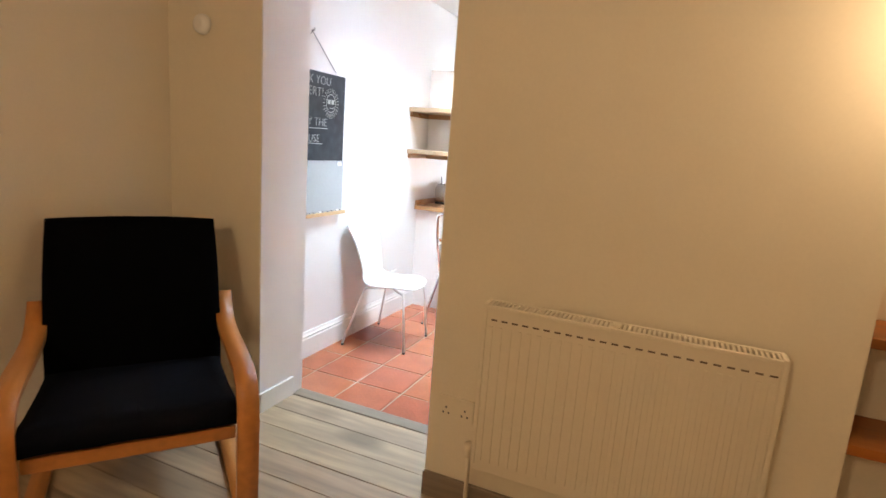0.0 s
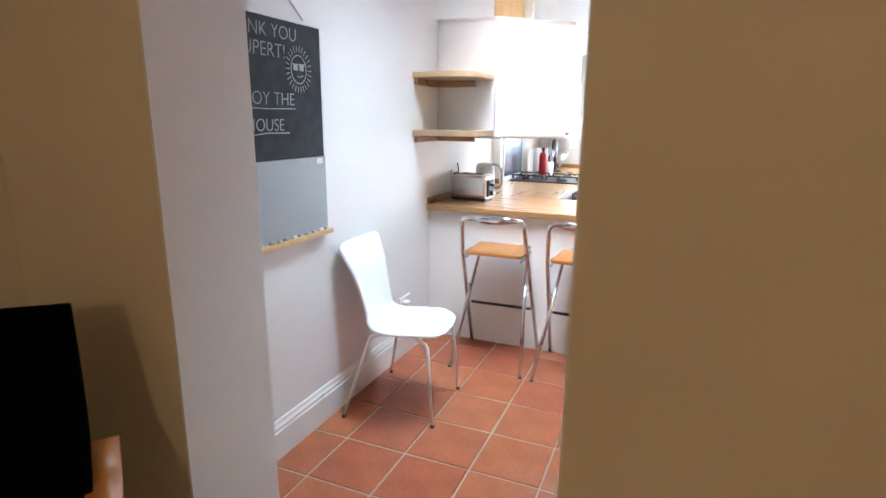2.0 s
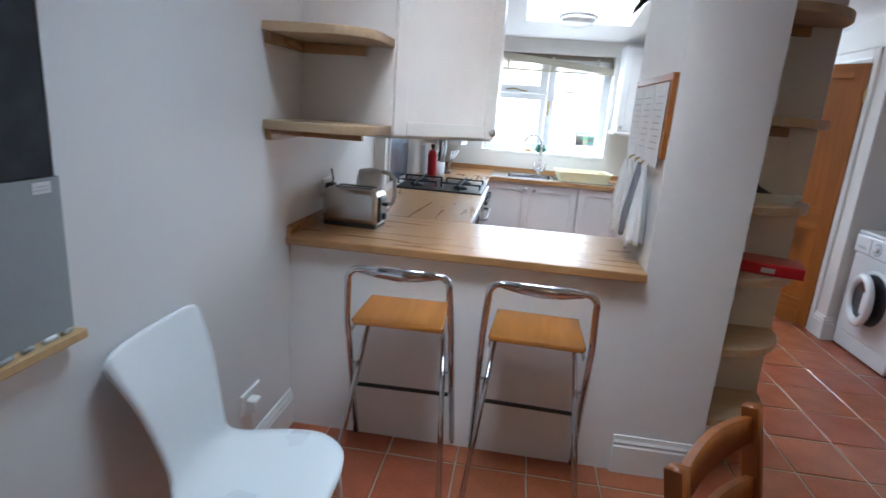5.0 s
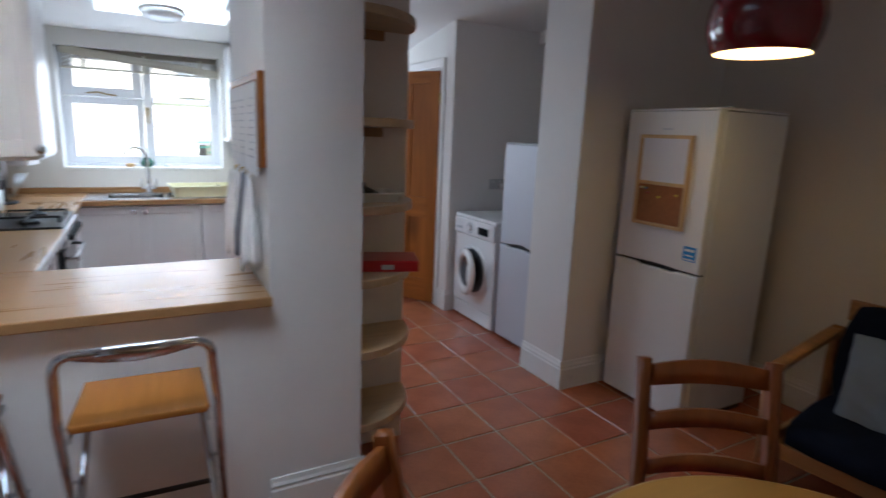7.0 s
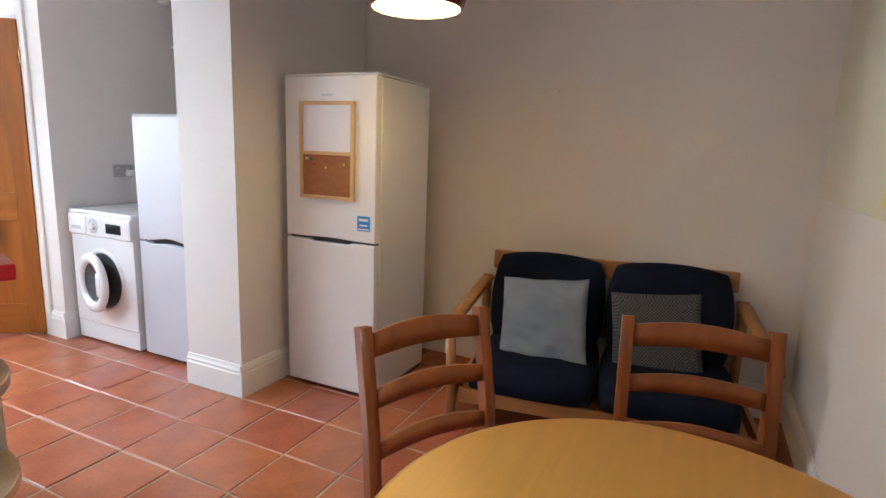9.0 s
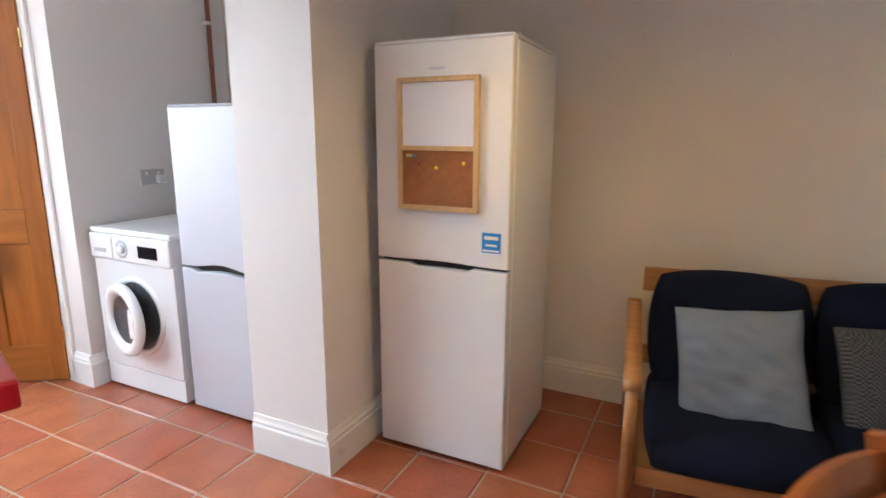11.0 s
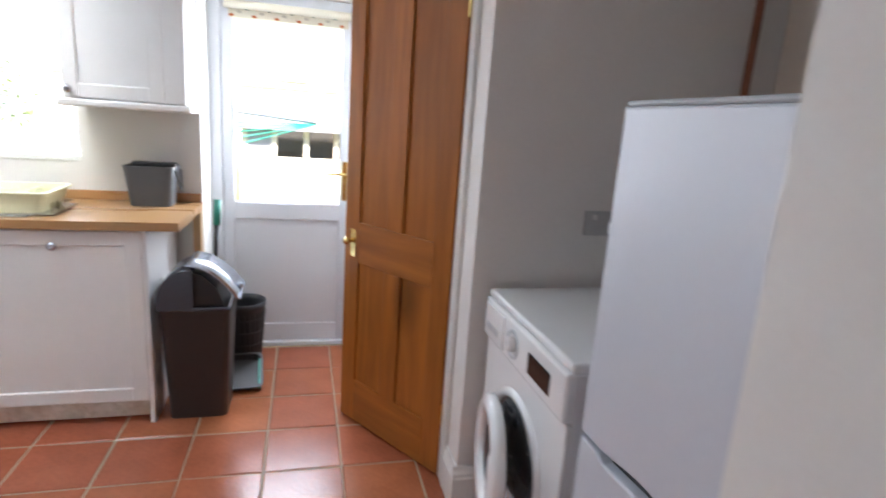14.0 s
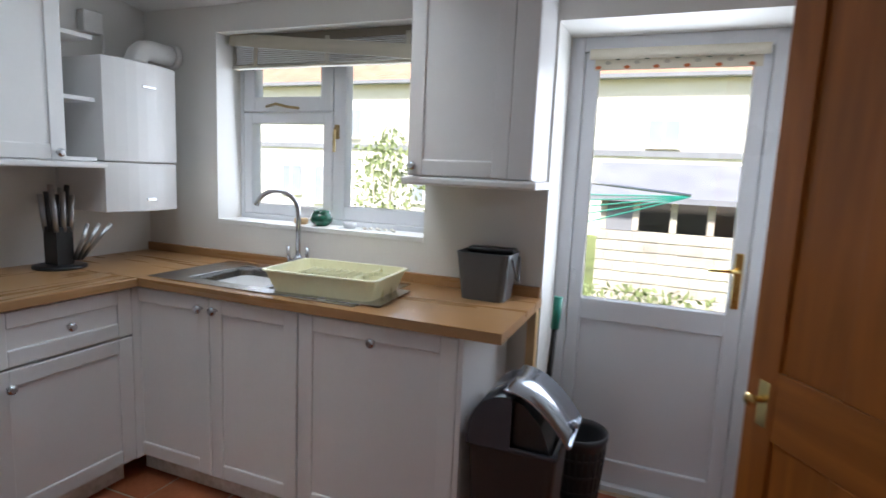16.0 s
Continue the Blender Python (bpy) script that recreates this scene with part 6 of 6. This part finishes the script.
# dark plate stands for the shade between the grille bars
part("grille_bed", bx(0.014, RWD - 0.014, -0.0915, -0.0425, RZ1 - 0.040, RZ1 - 0.020), RADGAP, rd, "dark plate painting the shade under the grille")
part("grille_bar", bx(RWD * 0.465, RWD * 0.495, -0.0915, -0.0425, RZ1 - 0.012, RZ1 - 0.001), CREAM_WALL, rd)
for i in range(60):
    x = 0.02 + i * (RWD - 0.04) / 59
    part("grille_bar", bx(x - 0.0035, x + 0.0035, -0.0915, -0.0425, RZ1 - 0.012, RZ1 - 0.003), CREAM_WALL, rd)
# dark dashes paint shaded slots onto the closed front panel
for i in range(24):
    x = 0.03 + i * (RWD - 0.07) / 23
    part("slot", bx(x, x + 0.02, -0.1032, -0.0985, RZ1 - 0.055, RZ1 - 0.050), RADGAP, rd)
part("valve", lathe([(0.014, 0), (0.016, 0.02), (0.022, 0.03), (0.020, 0.05), (0.008, 0.055)], 16, (-0.02, -0.065, RZ0 + 0.02)), CREAM_WALL, rd)
part("pipe", tube([(-0.02, -0.065, STEP), (-0.02, -0.065, RZ0 + 0.03), (0.01, -0.065, RZ0 + 0.035)], 0.008), CREAM_WALL, rd, "painted pipe")
for x in (0.15, RWD - 0.15):
    part("bracket", bx(x - 0.015, x + 0.015, -0.046, 0.0, RZ0 + 0.1, RZ1 - 0.15), CREAM_WALL, rd)
s4 = thing("wall_socket", "cream double wall socket beside the radiator", "socket")
part("plate", bx(-0.523, -0.378, 2.678, 2.6895, 0.445, 0.53, bevel=0.002), CREAM_WALL, s4)
for x in (-0.488, -0.413):
    for dx, dz in ((0, 0.012), (-0.011, -0.01), (0.011, -0.01)):
        part("pin_hole", bx(x + dx - 0.003, x + dx + 0.003, 2.6772, 2.679, 0.475 + dz - 0.004, 0.475 + dz + 0.004), BLACK, s4)
al = thing("smoke_alarm", "round white alarm box high on the wall", "alarm", Matrix.Translation((-1.875, 2.842, 1.905)))
part("base", moved(lathe([(0.045, 0), (0.045, 0.012), (0.040, 0.026), (0.020, 0.032)], 24), pose(0, 0, 0, 90)), GLOSS_WHITE, al)

ac = thing("armchair", "bentwood armchair with a black back cushion and dark navy seat", "armchair", Matrix.Translation((-1.540, 2.207, STEP)) @ pose(0, 0, 0, 0, 0, 52) @ Matrix.Diagonal((1.10, 1.06, 0.975, 1)))
# local: front towards -y
HW = 0.30
for s in (-1, 1):
    x = s * HW
    part("arm", ribbon([(x, -0.36, 0.0), (x, -0.375, 0.18), (x, -0.385, 0.40), (x, -0.375, 0.475), (x, -0.345, 0.525), (x, -0.29, 0.548), (x, -0.18, 0.55), (x, 0.06, 0.545), (x, 0.17, 0.555), (x, 0.25, 0.60), (x, 0.30, 0.66)], (1, 0, 0), 0.032, 0.024), BENTWOOD, ac, "bent birch arm and front leg")
    part("runner", ribbon([(x, -0.36, 0.012), (x, -0.05, 0.012), (x, 0.22, 0.012), (x, 0.34, 0.03), (x, 0.40, 0.09)], (1, 0, 0), 0.028, 0.022), BENTWOOD, ac)
    xi = s * (HW - 0.045)
    part("seat_rail", ribbon([(xi, -0.34, 0.375), (xi, -0.10, 0.335), (xi, 0.12, 0.31), (xi, 0.20, 0.36), (xi, 0.28, 0.55), (xi, 0.385, 0.86), (xi, 0.42, 0.965)], (1, 0, 0), 0.012, 0.035), BENTWOOD, ac)
part("front_bar", bx(-HW + 0.03, HW - 0.03, -0.352, -0.330, 0.325, 0.375, bevel=0.005), BENTWOOD, ac)
part("rear_bar", bx(-HW + 0.03, HW - 0.03, 0.24, 0.262, 0.40, 0.45, bevel=0.005), BENTWOOD, ac)
part("top_bar", bx(-HW + 0.06, HW - 0.06, 0.385, 0.41, 0.90, 0.95, bevel=0.005), BENTWOOD, ac)
part("seat_cushion", moved(cushion(0.545, 0.56, 0.105, 0.30, 12, 1, 0.008), Matrix.Translation((0, -0.10, 0.405)) @ pose(0, 0, 0, -6)), DARKNAVY, ac, "dark navy seat cushion")
part("back_cushion", moved(cushion(0.565, 0.70, 0.085, 0.30, 12, 6, 0.010, corner=0.03), Matrix.Translation((0, 0.265, 0.655)) @ pose(0, 0, 0, 72)), BLACKCLOTH, ac, "black back cushion")

ash = thing("alcove_shelves", "brown wooden alcove shelves beside the radiator wall", "shelf unit")
for z in (0.665, 0.985):
    part("shelf", bx(0.71, 2.0, 2.70, 2.955, z, z + 0.03, bevel=0.002), PINE_RAIL, ash)
part("upright", bx(1.96, 1.99, 2.70, 2.955, STEP, 0.664), PINE, ash)
part("bearer", bx(0.701, 0.72, 2.72, 2.955, 0.62, 0.664), PINE_RAIL, ash)
part("bearer", bx(0.701, 0.72, 2.72, 2.955, 0.94, 0.984), PINE_RAIL, ash)
wl_ = thing("wall_light", "small warm wall light above the alcove shelves", "wall light", Matrix.Translation((1.05, 2.955, 1.72)))
part("bracket", tube([(0, 0, 0), (0, -0.15, -0.02), (0, -0.29, 0.0)], 0.008), BRASS, wl_)
part("shade", lathe([(0.05, -0.02), (0.10, 0.13), (0.098, 0.13), (0.048, -0.018)], 24, (0, -0.29, 0), cap=False), FROST, wl_)
# unseen pendant, added to the room; the fill lamp hangs elsewhere
lvl = thing("ceiling_pendant", "unseen added living room ceiling pendant with an open shade", "pendant lamp", Matrix.Translation((0.9, 0.2, 2.25)))
part("shade", lathe([(0.18, -0.16), (0.10, 0.08), (0.098, 0.08), (0.178, -0.16)], 28, cap=False), FROST, lvl)
part("flex", tube([(0, 0, 0.06), (0, 0, HD - 2.25)], 0.004), GLOSS_WHITE, lvl)

# ---- outside ----
hs = thing("house", "pale yellow rendered terrace houses with a clay roof behind the garden", "house")
part("wall", bx(-22, 14, 22, 26, -0.35, 4.1), RENDERED, hs)
part("roof", prism([(-22.4, 21.6), (14.4, 21.6), (14.4, 21.9), (-22.4, 21.9)], 4.05, 4.15), ROOFGREY, hs, "grey gutter line")
bm = bm_new()
v = [bm.verts.new(p) for p in ((-22.4, 21.6, 4.15), (14.4, 21.6, 4.15), (14.4, 25, 6.3), (-22.4, 25, 6.3), (-22.4, 25, 4.15), (14.4, 25, 4.15))]
for f in ((0, 1, 2, 3), (0, 3, 4), (1, 5, 2), (2, 5, 4, 3), (0, 4, 5, 1)):
    bm.faces.new([v[i] for i in f])
part("roof", bm, ROOF, hs, "clay tiled roof")
part("string_course", bx(-22, 14, 21.93, 22.0, 2.06, 2.22), ROOFGREY, hs)
for x, z0, z1, w in ((0.55, 2.35, 3.0, 0.75), (-4.2, 2.45, 3.3, 0.9), (-9.0, 2.45, 3.3, 0.9), (4.6, 2.4, 3.2, 0.9), (-11.2, 0.55, 1.45, 0.75), (-9.9, 0.3, 1.45, 0.7), (-6.2, 0.5, 1.45, 0.8), (3.6, 0.5, 1.5, 0.9)):
    w_ = part("window", bx(x - w / 2, x + w / 2, 21.96, 22.01, z0, z1), WINDARK, hs, "dark house window")
    part("sill", bx(x - w / 2 - 0.06, x + w / 2 + 0.06, 21.88, 21.96, z0 - 0.08, z0), RENDERED, w_)
    part("glazing_bar", bx(x - 0.02, x + 0.02, 21.93, 21.96, z0, z1), UPVC, w_)
sd = thing("garden_shed", "open garden shed on pale stone with a grey felt roof", "shed", Matrix.Translation((0.05, 13.0, -0.12)))
# the shade under the shed roof is put into this wall's dark colour
part("back_wall", bx(0.02, 2.28, 1.45, 1.6, 0, 1.42), SHADE, sd, "shed back wall coloured dark for inner shade")
part("stone_core", bx(0.03, 2.27, 0.01, 0.20, 0, 0.95), STONE, sd)
random.seed(12)
for k in range(8):
    x = 0.0 - 0.10 * (k % 2)
    while x < 2.28:
        w = random.uniform(0.20, 0.36)
        part("stone", bx(max(x, 0), min(x + w, 2.3), -0.012 * random.random(), 0.012, k * 0.12 + 0.004, k * 0.12 + 0.114, bevel=0.008), STONE, sd)
        x += w + 0.008
for x in (0.02, 0.38, 0.78, 1.16, 1.70, 2.22):
    part("post", bx(x, x + 0.07, 0.02, 0.10, 0.96, 1.36, bevel=0.004), SHEDWOOD, sd, "weathered wooden post")
part("side_boards", bx(0.08, 0.38, 0.04, 0.06, 0.96, 1.34), ROOFGREY, sd, "grey boarded side")
bm = bm_new()
v = [bm.verts.new(p) for p in ((-0.12, -0.15, 1.30), (2.45, -0.15, 1.30), (2.45, 0.9, 1.70), (-0.12, 0.9, 1.70), (-0.12, -0.15, 1.36), (2.45, -0.15, 1.36), (2.45, 0.9, 1.76), (-0.12, 0.9, 1.76))]
for f in ((3, 2, 1, 0), (4, 5, 6, 7), (0, 1, 5, 4), (1, 2, 6, 5), (2, 3, 7, 6), (3, 0, 4, 7)):
    bm.faces.new([v[i] for i in f])
part("roof", bm, ROOFGREY, sd, "grey felt roof")
al_ = thing("rotary_airer", "green clothes lines strung across the garden", "clothes line")
part("post", tube([(-0.75, 11.2, -0.12), (-0.75, 11.2, 1.45), (0.95, 11.2, 1.31)], 0.012), STEEL, al_)
for i in range(5):
    part("line", tube([(0.95, 11.2, 1.30), (0.05 - 0.08 * i, 10.7 + 0.12 * i, 1.02 + 0.06 * i)], 0.006, n=5), GREEN, al_)


def leaf_clump(name, label, centre, size, count, seed):
    random.seed(seed)
    t_ = thing(name, label, "shrub", Matrix.Translation(centre))
    bm = bm_new()
    for k in range(count):
        u = Vector((random.gauss(0, 0.42), random.gauss(0, 0.42), random.uniform(0.02, 1))) 
        u.z *= 1 - 0.3 * min(1, (u.x ** 2 + u.y ** 2))
        p = Vector((u.x * size[0], u.y * size[1], u.z * size[2]))
        q = Euler((random.uniform(0, 6.3), random.uniform(0, 6.3), random.uniform(0, 6.3))).to_matrix()
        s = random.uniform(0.03, 0.065)
        vs = [bm.verts.new(p + q @ Vector(c) * s) for c in ((-1, 0, 0), (-0.3, 0.45, 0.1), (1, 0, 0), (-0.3, -0.45, 0.1))]
        bm.faces.new(vs)
    part("leaves", bm, LEAF, t_)
    for k in range(7):
        a = k * 0.9
        part("stem", tube([(0.05 * math.cos(a), 0.05 * math.sin(a), 0), (size[0] * 0.5 * math.cos(a), size[1] * 0.5 * math.sin(a), size[2] * (0.5 + 0.05 * k))], 0.015, n=5), SHEDWOOD, t_)


leaf_clump("garden_shrub", "tall leafy green garden shrub outside the window", (-2.75, 13.0, -0.12), (0.62, 0.6, 2.1), 1500, 1)
leaf_clump("garden_plants", "low green plants along the foot of the shed", (0.6, 12.3, -0.12), (1.1, 0.4, 0.45), 500, 2)

# ---- floor tiles and boards ----
tile_meshes = []
for k in range(4):
    random.seed(20 + k)
    b = bx(-0.1492, 0.1492, -0.1512, 0.1512, -0.016, 0.0)
    bmesh.ops.bevel(b, geom=[e for e in b.edges if all(v.co.z > -0.001 for v in e.verts)], offset=0.004, segments=1, affect="EDGES")
    for v in b.verts:
        v.co.z += random.uniform(-0.0002, 0.0002)
        v.co.x += random.uniform(-0.0015, 0.0015)
        v.co.y += random.uniform(-0.0015, 0.0015)
    tile_meshes.append(mesh_of("tile", b, TILE))
TPX, TPY, TX0, TY0 = 0.3050, 0.3090, -1.4400, 3.5790
random.seed(7)
for i in range(-2, 14):
    for j in range(-2, 19):
        x, y = TX0 + (i + 0.5) * TPX, TY0 + (j + 0.5) * TPY
        if not (XL - 0.05 < x < XR + 0.05 and 3.05 < y < 8.95):
            continue
        if y > 8.4 and not 0.2 < x < 1.3 or x < -1.5 and y > 5.6 or y > 7.6 and x > 1.7:
            continue
        t_ = new("tile", tile_meshes[random.randrange(4)])
        t_.parent = floor
        t_.matrix_basis = pose(x, y, 0.0, random.uniform(-0.45, 0.45), random.uniform(-0.45, 0.45), random.choice((0, 180)) + random.uniform(-0.3, 0.3))
for j in range(34):
    y1 = 3.083 - j * 0.152
    b = bx(-2.2, 2.9, y1 - 0.149, y1, -0.022, 0.0, bevel=0.002)
    o = new("floorboard", mesh_of("floorboard", b, BOARD))
    o.parent = living_floor
    o.matrix_basis = pose(0, 0, STEP + 0.0005 * (j % 3))
